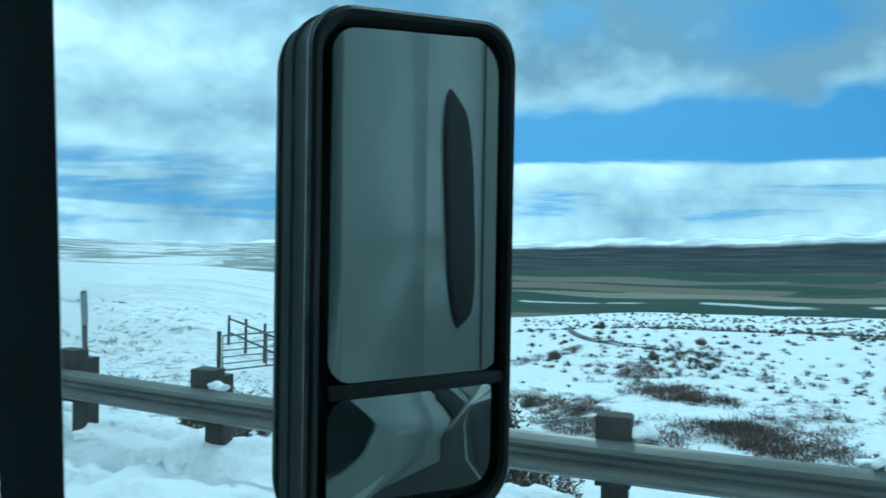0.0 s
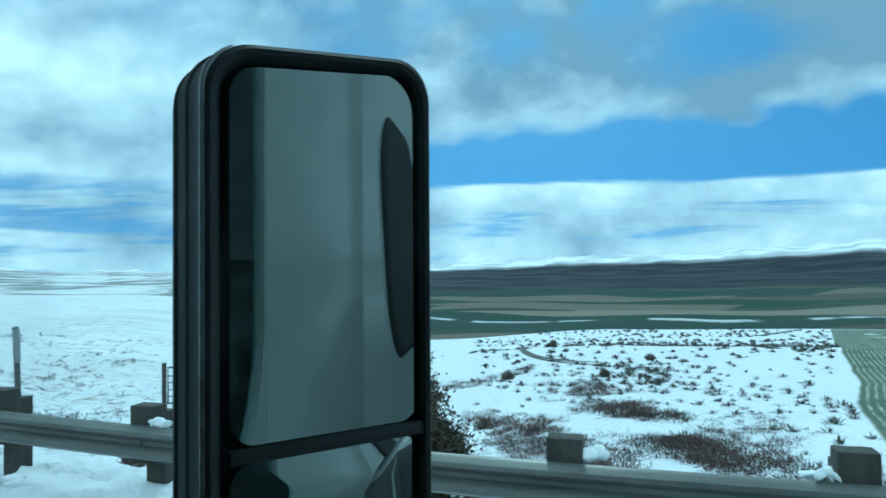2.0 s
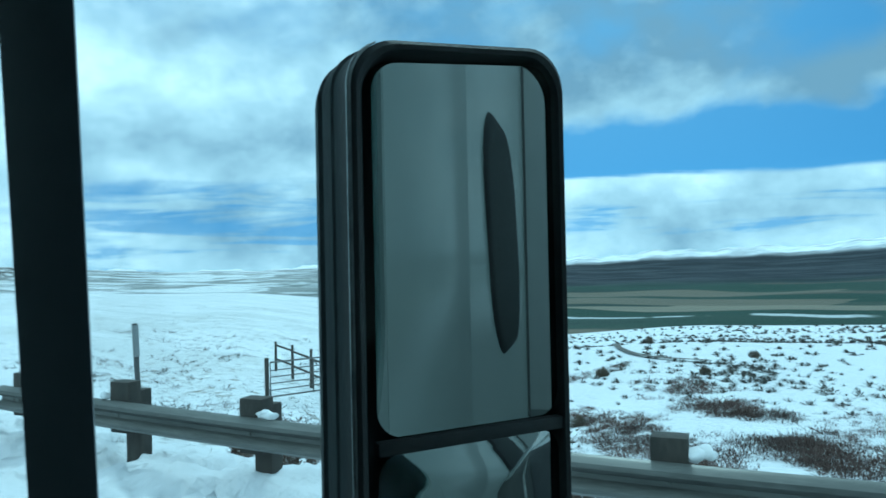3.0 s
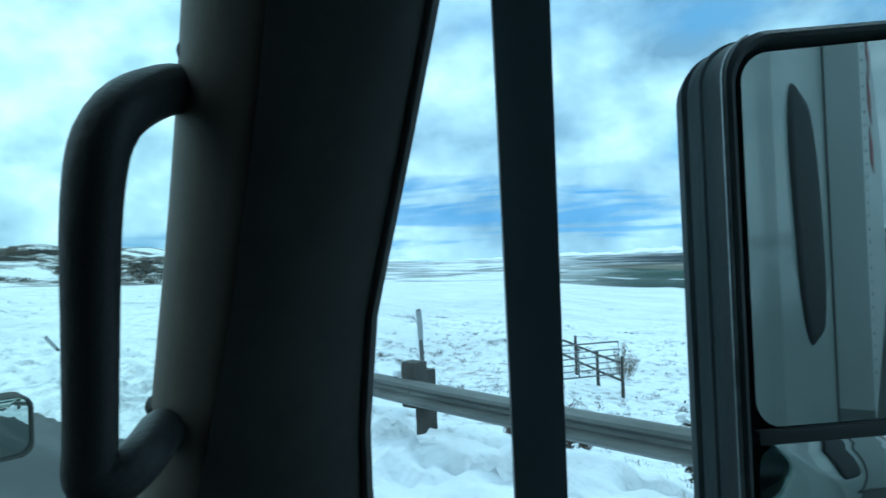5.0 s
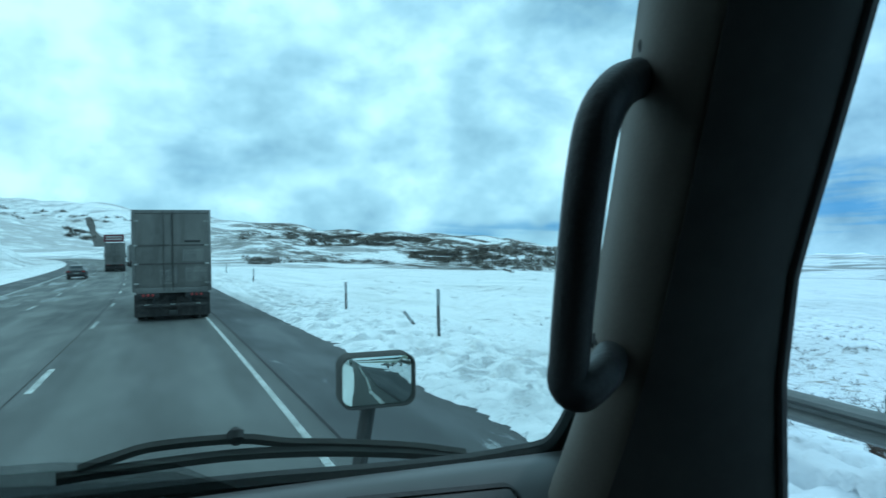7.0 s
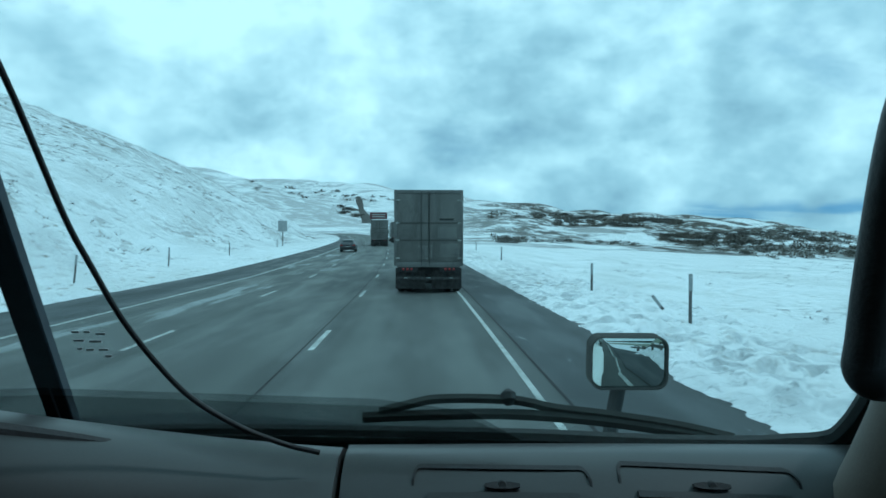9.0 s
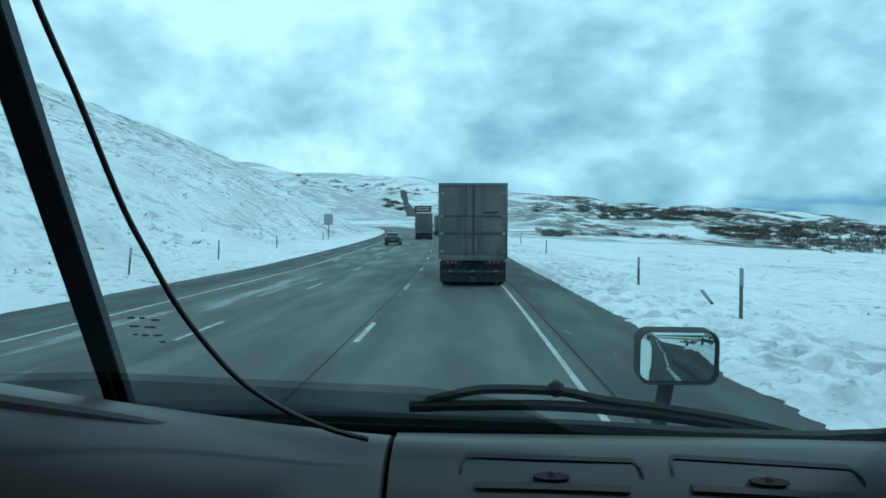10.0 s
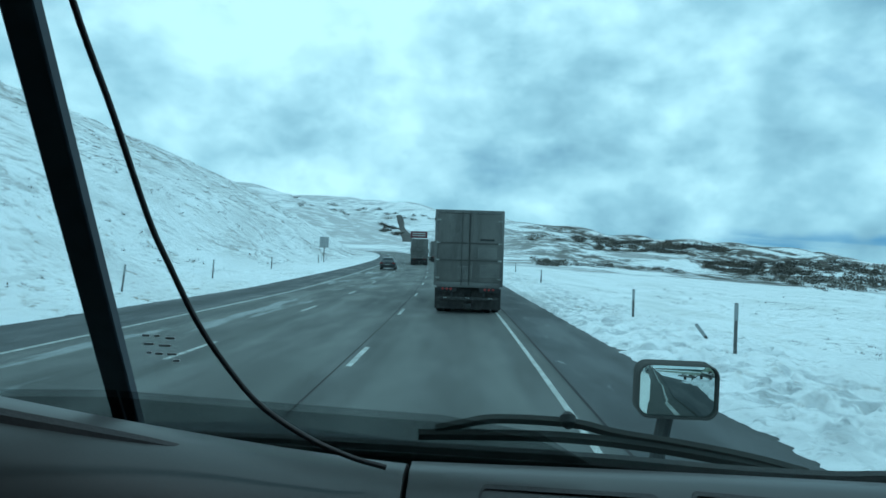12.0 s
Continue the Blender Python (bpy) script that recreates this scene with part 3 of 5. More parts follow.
def snow_bank(name, inner, outer, ys, cols, seed):
    """Trampled, ploughed snow along the edge of the pavement."""
    sgn = 1 if outer > inner else -1
    verts, es, ts = [], [], []
    for y in ys:
        wob = 0.07 * noise.noise((y * 0.7, seed, 0)) + 0.05 * noise.noise((y * 4.1, seed, 4))
        cx = float(road_x(y))
        for k in range(cols):
            t = (k / (cols - 1)) ** 1.5
            u = inner + sgn * (wob * (1 - t)) + (outer - inner) * t
            x, e = cx + u, abs(u - inner)
            lump = 0.11 * noise.noise((x * 1.1, y * 0.9, seed)) + 0.13 * noise.noise((x * 2.8, y * 2.4, seed + 3)) + 0.06 * noise.noise((x * 8, y * 7, seed + 7))
            belt = float(step(0.7, 1.6, e) * (1 - step(3.6, 5.2, e))) if sgn > 0 else 0.0
            lump -= 0.26 * belt * float(step(0.10, 0.34, noise.noise((x * 1.9, y * 1.5, seed + 11))))
            rise = 0.20 * min(1, e / 0.5) - 0.05 * min(1, max(0, (e - 2.5) / 4))
            verts.append((x, y, rise + lump * min(1, e / 0.8 + 0.08) + 0.02))
            ts.append(t)
    verts, ts = np.array(verts), np.array(ts)
    fade = 1 - step(0.6, 1.0, ts)
    verts[:, 2] = ground_z(verts[:, 0], verts[:, 1]) + verts[:, 2] * fade - 0.06 * (1 - fade)
    verts = verts.tolist()
    faces = [(i * cols + j, i * cols + j + 1, (i + 1) * cols + j + 1, (i + 1) * cols + j) for i in range(len(ys) - 1) for j in range(cols - 1)]
    me = bpy.data.meshes.new(name)
    me.from_pydata(verts, [], faces if sgn > 0 else [f[::-1] for f in faces])
    me.materials.append(SNOWY)
    me.shade_smooth()
    return tagged(new(name, me), "lumpy ploughed snow along the pavement edge", "snow bank", kind="structure")


snow_bank("snow_bank", 3.80, 11.5, list(np.arange(-9, 34, 0.11)) + list(np.geomspace(34, 330, 120)), 74, 1.0)
snow_bank("snow_bank", -11.75, -19, list(np.arange(-20, 8, 1.0)) + list(np.arange(8, 60, 0.3)) + list(np.geomspace(60, 330, 80)), 34, 9.0)


def farm_track():
    """A dark winding track down the slope."""
    bm = bmesh.new()
    bends = ((92, 84.3), (76, 83.7), (66, 82.5), (59, 82.1), (53, 82.8), (48, 84.4), (45, 86.5), (43, 89.0))
    pts = curve_points([(r * math.sin(radians(a)), r * math.cos(radians(a)), 0) for r, a in bends], 8)
    prev = None
    for i, p in enumerate(pts):
        d = (pts[min(i + 1, len(pts) - 1)] - pts[max(i - 1, 0)]).normalized()
        s = Vector((-d.y, d.x, 0)) * 0.22
        cur = []
        for q in (p - s, p + s):
            cur.append(bm.verts.new((q.x, q.y, float(ground_z(q.x, q.y)) + 0.14)))
        if prev:
            bm.faces.new((prev[0], prev[1], cur[1], cur[0]))
        prev = cur
    single("farm_track", bm, DIRT, "dark winding farm track down the snowy slope", "track", kind="structure")


farm_track()

# ---- guard rail ----
RAIL_Y0, RAIL_Y1 = -14.0, 8.6


def rail_x(y):
    return 5.42 + 0.055 * max(y, 0) + 0.0075 * max(y, 0) ** 2 + 0.03 * min(y, 0)


def build_rail():
    rail = thing("guard_rail", "weathered galvanised steel guard rail on timber posts in snow", "guard rail")
    prof = [(0.0, 0.44), (-0.035, 0.455), (-0.08, 0.485), (-0.085, 0.52), (-0.05, 0.55), (-0.005, 0.575), (-0.005, 0.615), (-0.05, 0.64), (-0.085, 0.67), (-0.08, 0.705), (-0.035, 0.735), (0.0, 0.75)]
    prof = prof + [(u + 0.006, v) for u, v in prof[::-1]]
    bm = bmesh.new()
    ring_loft(bm, [[(rail_x(y) + u, y, v) for u, v in prof] for y in np.arange(RAIL_Y0, RAIL_Y1 + 0.01, 0.35)])
    part("beam", bm, STEEL, rail, "w-shaped galvanised beam")
    bm = bmesh.new()
    x = rail_x(RAIL_Y1)
    flare = [(-0.1, 0.40), (-0.11, 0.60), (-0.10, 0.79), (0.03, 0.79), (0.04, 0.60), (0.03, 0.40)]
    ring_loft(bm, [[(x + u * (1 + 0.5 * k), RAIL_Y1 - 0.05 + 0.16 * k, 0.595 + (v - 0.595) * (0.9 + 0.12 * k)) for u, v in flare] for k in range(3)])
    part("end_terminal", bm, STEEL, rail, "boxed end terminal")
    y, k = 8.0, 0
    while y > RAIL_Y0:
        x = rail_x(y)
        bm = bmesh.new()
        box(bm, x + 0.012, x + 0.20, y - 0.13, y + 0.13, 0.40, 0.92 + 0.03 * (k % 2), 0.014)
        box(bm, x + 0.20, x + 0.38, y - 0.10, y + 0.10, -0.25, 0.83, 0.012)
        post = part("post", bm, TIMBER, rail, "dark timber post and block")
        bm = bmesh.new()
        for j in range(5):
            c = Vector((x + random.uniform(0.0, 0.2), y + (0.20 if k % 2 else -0.18) + random.uniform(-0.1, 0.1), 0.75 + random.uniform(0, 0.05)))
            bmesh.ops.create_icosphere(bm, subdivisions=3, radius=random.uniform(0.025, 0.05), matrix=Matrix.Translation(c) @ Matrix.Diagonal((1.1, 1.5, 0.9, 1)))
        for v in bm.verts:
            v.co += Vector((noise.noise(v.co * 14), noise.noise(v.co * 14 + Vector((5, 0, 0))), noise.noise(v.co * 11 + Vector((0, 7, 0))))) * 0.04
        part("snow_cap", bm, SNOW, post, "clinging clump of snow")
        bm = bmesh.new()
        disc(bm, (x - 0.012, y, 0.595), (1, 0, 0), 0.018, 0.02, 8, 0, 0.004)
        part("bolt", bm, STEEL, post)
        y -= 1.905
        k += 1


build_rail()


def delineator(at, lean=0.0, h=1.2, group="roadside marker posts", reflector=True):
    z = float(ground_z(at[0], at[1])) + 0.05
    p = thing("marker_post", "slim dark roadside marker post with pale top in the snow", "marker post", (at[0], at[1], z), group)
    p.matrix_basis = pose(at[0], at[1], z, 0, lean, 0)
    bm = bmesh.new()
    ring_loft(bm, [[(-0.045, -0.01, v), (-0.02, 0.012, v), (0.02, 0.012, v), (0.045, -0.01, v), (0.02, 0.0, v), (-0.02, 0.0, v)] for v in (-0.3, h * 0.5, h)])
    part("stake", bm, POST_STEEL, p)
    if reflector:
        bm = bmesh.new()
        box(bm, -0.05, 0.05, -0.022, -0.011, h - 0.42, h - 0.02, 0.003)
        part("reflector_plate", bm, SIGN_BACK, p, "pale reflector plate")


for at, lean, h in (((6.5, 27, 0), 0, 1.25), ((6.3, 57, 0), 2, 1.25), ((6.6, 88, 0), -2, 1.2), ((6.6, 17.2, 0), 0, 1.35), ((7.2, 20.6, 0), -38, 0.7), ((7.4, 11.6, 0), 3, 1.3),
                    ((7.15, 6.9, 0), -3, 1.72), ((-16.5, 46, 0), 3, 1.4), ((-17.5, 64, 0), 0, 1.3), ((-19, 92, 0), 0, 1.2), ((-15.2, 31, 0), 6, 1.4)):
    delineator(at, lean, h)


# ---- plants ----
def blade(verts, faces, p, d, w, up_):
    """One narrow leaf or twig: a folded sliver."""
    s = d.cross(up_)
    s = (s.normalized() if s.length > 1e-6 else Vector((1, 0, 0))) * w
    i = len(verts)
    verts += [p - s, p + s, p + d, p + d * 0.5 + s * 0.6 + up_ * w * 0.8]
    faces += [(i, i + 1, i + 3), (i, i + 3, i + 2)]


def scrub(verts, faces, at, size, count, spread=1.0, fat=1.0):
    for _ in range(count):
        a, e = random.uniform(0, 2 * math.pi), random.uniform(0.0, 1.4)
        d = Vector((math.cos(a) * math.cos(e), math.sin(a) * math.cos(e), 0.75 * math.sin(e)))
        o = Vector(at) + Vector((random.gauss(0, 0.25), random.gauss(0, 0.25), 0)) * size * spread
        blade(verts, faces, o + d * size * random.uniform(0, 0.5), d * size * random.uniform(0.3, 0.7), fat * size * random.uniform(0.025, 0.07), Vector((0, 0, 1)))


def stuff(name, verts, faces, mat, label, category):
    me = bpy.data.meshes.new(name)
    me.from_pydata([tuple(v) for v in verts], [], faces)
    me.materials.append(mat)
    return tagged(new(name, me), label, category, kind="stuff")


def on_ground(az, r, sink=0.03):
    x, y = r * math.sin(radians(az)), r * math.cos(radians(az))
    return Vector((x, y, float(ground_z(x, y)) - sink))


rnd = random.Random(5)
v, f = [], []
for k in range(2500):  # sage on the slope beyond the rail
    az, r = 84 + 24 * rnd.random() ** 0.7 if k < 800 or k > 1800 else rnd.uniform(78, 92), 26 * (172 / 26) ** rnd.random() ** 0.7
    if 1300 < k < 1800:  # a denser belt across the slope
        t = rnd.random()
        bx, by = 46 - 26 * t + rnd.gauss(0, 3.0), -1.0 - 5.0 * t + rnd.gauss(0, 1.4)
        az, r = math.degrees(math.atan2(bx, by)), math.hypot(bx, by)
    p = on_ground(az, r)
    if p.y < -1.0 - p.x * 0.250 and p.x > 13:
        continue
    if noise.noise((p.x * 0.05, p.y * 0.05, 2)) < -0.12 and rnd.random() < 0.75:
        continue
    scrub(v, f, p, rnd.uniform(0.13, 0.34) * (1 + r / 110), 44, 0.22, 1.6 if r > 45 else 0.9)
stuff("sagebrush", v, f, SAGE, "scattered grey-brown sagebrush poking through snow", "sagebrush")
v, f = [], []
for line, n, wide, sz in ((((36, 3.0), (23, -0.3), (13.5, -2.2)), 700, 0.06, 0.36), (((27, 5.2), (20, 2.4), (13.0, 0.2)), 520, 0.05, 0.30),
                          (((44, 5.5), (40, 7), (36, 9.5)), 60, 0.02, 0.4), (((24, -3.2), (17, -3.6), (11.5, -3.6)), 260, 0.08, 0.22)):
    pts = curve_points([(a, b, 0) for a, b in line], 12)
    for _ in range(n):
        q = pts[int(rnd.random() ** 0.8 * (len(pts) - 1))] * (1 + rnd.gauss(0, wide)) + Vector((0, rnd.gauss(0, 0.62), 0))
        if noise.noise((q.x * 0.28, q.y * 0.55, 4)) < -0.20:
            continue
        p = Vector((q.x, q.y, float(ground_z(q.x, q.y)) - 0.03))
        scrub(v, f, p, sz * rnd.uniform(0.5, 1.2), 56, 1.6, 0.5)
stuff("russet_brush", v, f, RED_BRUSH, "bands of bare russet brush on the snowy slope", "brush")
v, f = [], []
for _ in range(2600):  # dry tufts in the fields ahead and beside
    az, r = rnd.uniform(8, 76), 10 * (150 / 10) ** rnd.random()
    p = on_ground(az, r)
    if p.x - float(road_x(p.y)) < 6.5 or noise.noise((p.x * 0.07, p.y * 0.07, 8)) < 0.02:
        continue
    scrub(v, f, p, rnd.uniform(0.10, 0.24) * (1 + r / 200), 12, 1.6)
for _ in range(75):
    az, r = rnd.uniform(42, 70), 15 * 3.6 ** rnd.random()
    c = on_ground(az, r)
    for _ in range(rnd.randint(4, 16)):
        x, y = c.x + rnd.gauss(0, 0.9), c.y + rnd.gauss(0, 0.5)
        scrub(v, f, (x, y, float(ground_z(x, y)) + 0.03), rnd.uniform(0.12, 0.32), 18, 0.8, 0.7)
stuff("dry_tufts", v, f, SAGE, "sparse dark dry tufts sticking out of snow", "dry grass")
v, f = [], []
for _ in range(1100):
    az, r = rnd.uniform(40, 75), 9.5 * 7.5 ** rnd.random()
    p = on_ground(az, r)
    if noise.noise((p.x * 0.13, p.y * 0.13, 3)) < 0.02:
        continue
    scrub(v, f, p, rnd.uniform(0.10, 0.28), 22, 1.0, 0.35)
for _ in range(160):
    y = rnd.uniform(-6, 9)
    x = rail_x(y) + rnd.uniform(0.4, 1.6)
    scrub(v, f, (x, y, float(ground_z(x, y)) + 0.05), rnd.uniform(0.12, 0.3), 18, 1.2, 0.4)
stuff("dry_grass", v, f, GRASS, "pale dry grass stalks standing in the snow", "dry grass")
v, f = [], []
for _ in range(3800):  # dark flecks on the bank across the road
    y = rnd.uniform(14, 190)
    up_ = rnd.uniform(1, 60)
    if noise.noise((y * 0.06, up_ * 0.09, 5)) < -0.02:
        continue
    x = float(road_x(y)) - 14.5 - up_
    scrub(v, f, (x, y, float(ground_z(x, y)) - 0.03), rnd.uniform(0.18, 0.50), 12, 1.5, 1.2)
stuff("bank_tufts", v, f, SAGE, "small dark tufts over the snowy bank", "dry grass")


def shrub(at, width, height, stems, leaves, label, wood=TWIG, foliage=LEAF, seed=1, group="", feather=1.0, thin=1.0):
    """A many-stemmed shrub: stems, twigs and a ragged crown of small leaves."""
    r = random.Random(seed)
    s = thing("shrub", label, "shrub", at, group)
    base, twigs_v, twigs_f, crown_v, crown_f = bmesh.new(), [], [], [], []
    for _ in range(stems):
        a, out = r.uniform(0, 2 * math.pi), r.random() ** 0.6
        tip = Vector((math.cos(a) * out * width / 2, math.sin(a) * out * width / 2, height * (1 - 0.62 * out ** 1.7) * r.uniform(0.72, 1.04)))
        foot = Vector((tip.x * 0.25 + r.gauss(0, 0.05), tip.y * 0.25 + r.gauss(0, 0.05), -0.1))
        mid = foot.lerp(tip, 0.5) + Vector((tip.x * 0.12, tip.y * 0.12, height * 0.05))
        line = curve_points([foot, mid, tip], 4)
        rad = [thin * 0.02 * height / 3 * (1 - 0.9 * k / (len(line) - 1)) + 0.003 * thin for k in range(len(line))]
        tube(base, line, rad, 5)
        for k, p in enumerate(line[2:]):
            t = (k + 2) / len(line)
            for _ in range(5):
                b = r.uniform(0, 2 * math.pi)
                d = Vector((math.cos(b) * 0.7 + tip.x / width, math.sin(b) * 0.7 + tip.y / width, r.uniform(0.5, 1.5))).normalized() * height * r.uniform(0.07, 0.17) * feather
                blade(twigs_v, twigs_f, p, d, 0.009 * height / 3 + 0.003, Vector((r.gauss(0, 1), r.gauss(0, 1), 0.2)).normalized())
                for _ in range(leaves // (stems * 45)):
                    q = p + d * r.uniform(0.1, 0.95) + Vector((r.gauss(0, 0.05), r.gauss(0, 0.05), r.gauss(0, 0.05))) * height / 3
                    if q.z > height * 0.82 and r.random() < 0.7:
                        continue
                    e = Vector((r.gauss(0, 1), r.gauss(0, 1), r.gauss(0, 1))).normalized()
                    blade(crown_v, crown_f, q, e * height * r.uniform(0.014, 0.030), height * r.uniform(0.005, 0.011), e.orthogonal().normalized())
    part("stems", base, wood, s)
    for name, vv, ff, mat in (("twigs", twigs_v, twigs_f, wood), ("crown", crown_v, crown_f, foliage)):
        me = bpy.data.meshes.new(name)
        me.from_pydata([tuple(q) for q in vv], [], ff)
        me.materials.append(mat)
        ob = tagged(new(name, me), kind="stuff")
        ob.parent = s
    return s


shrub(tuple(on_ground(72.0, 9.6)), 2.0, 2.5, 200, 52000, "large olive-brown willow-like shrub behind the guard rail", seed=3)
shrub(tuple(on_ground(79.5, 9.0)), 1.4, 0.9, 60, 20000, "low russet-brown shrub behind the guard rail", foliage=RED_BRUSH, seed=4)
shrub(tuple(on_ground(55.5, 9.8)), 1.4, 1.0, 50, 16000, "low russet-brown shrub behind the guard rail", foliage=RED_BRUSH, seed=5)
for k, (az, r, w, h) in enumerate(((105.5, 12.5, 1.3, 0.7), (81.0, 39.5, 0.8, 0.55), (88.6, 36.5, 0.6, 0.45), (84.5, 62, 0.9, 0.7), (92.0, 47, 0.8, 0.5), (61.5, 30, 1.3, 1.6), (79.0, 24, 0.7, 0.4))):
    shrub(tuple(on_ground(az, r)), w, h, 24 if h > 1.5 else 110, 0 if h > 1.5 else 10000, "small bare dark shrub in the snow", foliage=SAGE, seed=20 + k, thin=0.25, feather=1.2, group="small shrubs on the slope")


# ---- brush on the far hills ----
def sight(az, el):
    """Where a line of sight at a bearing and height first meets the land, beyond the near field."""
    r = np.geomspace(95, 1480, 500)
    x, y = r * math.sin(radians(az)), r * math.cos(radians(az))
    under = np.nonzero(ground_z(x, y) >= 2.2 + r * math.tan(radians(el)))[0]
    if not len(under):
        return None
    k = under[0]
    return Vector((x[k], y[k], float(ground_z(x[k], y[k])) - 0.3)), float(r[k])


v, f = [], []
for a0, a1, lo0, hi0, lo1, hi1, n in ((10.6, 16.2, 0.9, 1.5, 0.75, 1.75, 420), (15.6, 20.4, 0.8, 1.5, 1.0, 1.35, 300), (18.8, 26.5, -0.2, 0.2, -1.6, 0.5, 700), (26.5, 32, -1.6, 0.5, -1.4, 0.3, 420),
                                      (5.6, 8.6, -0.5, 0.1, -0.5, -0.1, 90), (8.6, 17.2, -0.45, 0.0, -0.65, -0.45, 80), (5, 12, 1.5, 2.0, 1.4, 1.8, 90), (-6.9, -5.2, 1.9, 2.5, 1.5, 2.0, 70), (-14, 3, 3.2, 4.3, 2.4, 2.9, 60)):
    for _ in range(n):
        t, s = rnd.random(), rnd.random()
        az = a0 + (a1 - a0) * t
        el = (lo0 + (lo1 - lo0) * t) * (1 - s) + (hi0 + (hi1 - hi0) * t) * s
        if noise.noise((az * 1.1, el * 3.4, 3.0)) < -0.16:
            continue
        hit_ = sight(az, el)
        if hit_:
            scrub(v, f, hit_[0], hit_[1] * rnd.uniform(0.0034, 0.0085), 26, 1.5, 1.5)
stuff("hill_brush", v, f, HILL_BRUSH, "dark masses of bare brush on the snowy hills", "brush")


# ---- gate and fences ----
def gate(at, turn):
    g = thing("farm_gate", "grey tubular steel farm gate standing closed in snow", "gate", at, turn=turn)
    bm = bmesh.new()
    tube(bm, [(0, 0, 0.15), (0, 0, 1.25), (3.0, 0, 1.25), (3.0, 0, 0.15), (0, 0, 0.15)], 0.03, 6)
    part("gate_frame", bm, POST_STEEL, g)
    for k in range(4):
        bm = bmesh.new()
        tube(bm, [(0, 0, 0.36 + 0.21 * k), (3.0, 0, 0.36 + 0.21 * k)], 0.02, 6)
        part("rail", bm, POST_STEEL, g)
    bm = bmesh.new()
    tube(bm, [(1.5, 0, 0.15), (1.5, 0, 1.25)], 0.025, 6)
    part("brace", bm, POST_STEEL, g)
    bm = bmesh.new()
    tube(bm, [(-0.12, 0, -0.3), (-0.12, 0, 1.4)], 0.07, 7)
    part("gate_post", bm, TIMBER, g)


def fence(points, label, group):
    fe = thing("fence", label, "fence", group=group)
    tops = []
    for x, y in points:
        z = float(ground_z(x, y))
        bm = bmesh.new()
        tube(bm, [(x, y, z - 0.3), (x, y, z + 1.25)], [0.055, 0.045], 6)
        part("post", bm, TIMBER, fe)
        tops.append(Vector((x, y, z)))
    for h in (0.45, 0.8, 1.1):
        bm = bmesh.new()
        tube(bm, [t + Vector((0, 0, h)) for t in tops], 0.012, 4)
        part("wire", bm, POST_STEEL, fe)


gp = on_ground(54.8, 23.5)
gate((gp.x, gp.y, gp.z), -32)


def pole_fence(points):
    """A corral fence of rough poles."""
    fe = thing("pole_fence", "weathered pole fence running down the slope beyond the gate", "fence", group="field fences")
    feet = [Vector((x, y, float(ground_z(x, y)))) for x, y in points]
    for k, q in enumerate(feet):
        bm = bmesh.new()
        tube(bm, [q - Vector((0, 0, 0.3)), q + Vector((0.02, 0, 1.3 + 0.12 * (k % 3)))], [0.07, 0.055], 6)
        part("post", bm, TIMBER, fe)
    for a, b in zip(feet, feet[1:]):
        for h in (0.55, 1.15):
            bm = bmesh.new()
            tube(bm, [a + Vector((0, 0, h)), b + Vector((0, 0, h + 0.03))], 0.045, 5)
            part("pole", bm, TIMBER, fe)


pole_fence([(26.4 - 1.1 * k, 18.4 - 1.6 * k) for k in range(5)])
fence([(62 + 4 * k, 96 + 6 * k) for k in range(6)], "far line of timber fence posts in snow", "field fences")

# ---- the lorry that carries the camera ----
E_Z = 2.2  # eye level above the road


def R(x, y, z):
    return (x, y, z + E_Z)


cab = thing("truck_cab", "dark grey-trimmed interior of a lorry cab", "truck cab", kind="structure")
MID = -0.365  # the cab's middle line


def quad_sheet(bm, pts, thick):
    """A thin slab from a flat outline."""
    n = (Vector(pts[1]) - Vector(pts[0])).cross(Vector(pts[-1]) - Vector(pts[0])).normalized() * thick
    ring_loft(bm, [[Vector(p) for p in pts], [Vector(p) + n for p in pts]])


def pillar_rings(flip, shape):
    """Trim of the corner post: broad, rounded, leaning back and inward."""
    rings = []
    for z in np.linspace(-0.55, 0.72, 30):
        lx, ly = 0.382 - 0.085 * z - 0.140 * z * z, 0.514 - 0.464 * z
        if z < -0.12:
            lx -= 0.32 * (-0.12 - z) ** 1.35
        ry = 0.484 - 0.40 * z if z > -0.02 else 0.492 + 0.015 * min(1, (-0.02 - z) / 0.1) - 0.05 * max(0, -z - 0.10)
        L, Rr = Vector((lx, ly)), Vector((0.5226 - 0.0855 * z - 0.085 * z * z - 0.015 * z ** 3, ry - 0.038 - 0.065 * z))
        ax = Rr - L
        inn = Vector((ax.y, -ax.x)).normalized()
        ring = []
        for t, b in shape:
            q = L + ax * t + inn * b
            ring.append(R(q.x if flip > 0 else 2 * MID - q.x, q.y, z))
        rings.append(ring)
    return rings


PAD = ((0.0, -0.012), (0.012, 0.010), (0.045, 0.024), (0.09, 0.034), (0.15, 0.041), (0.21, 0.045), (0.27, 0.047), (0.31, 0.046), (0.31, -0.05), (0.15, -0.06), (0.0, -0.045))
# door-side cover, drawn black across the middle to paint the pillar's shaded side
COVER_AND_SHADE = ((0.27, 0.0495), (0.34, 0.0500), (0.46, 0.048), (0.58, 0.0425), (0.71, 0.0325), (0.84, 0.0195), (0.935, 0.005), (0.965, -0.005), (0.98, -0.03), (0.8, -0.05), (0.3, -0.05))
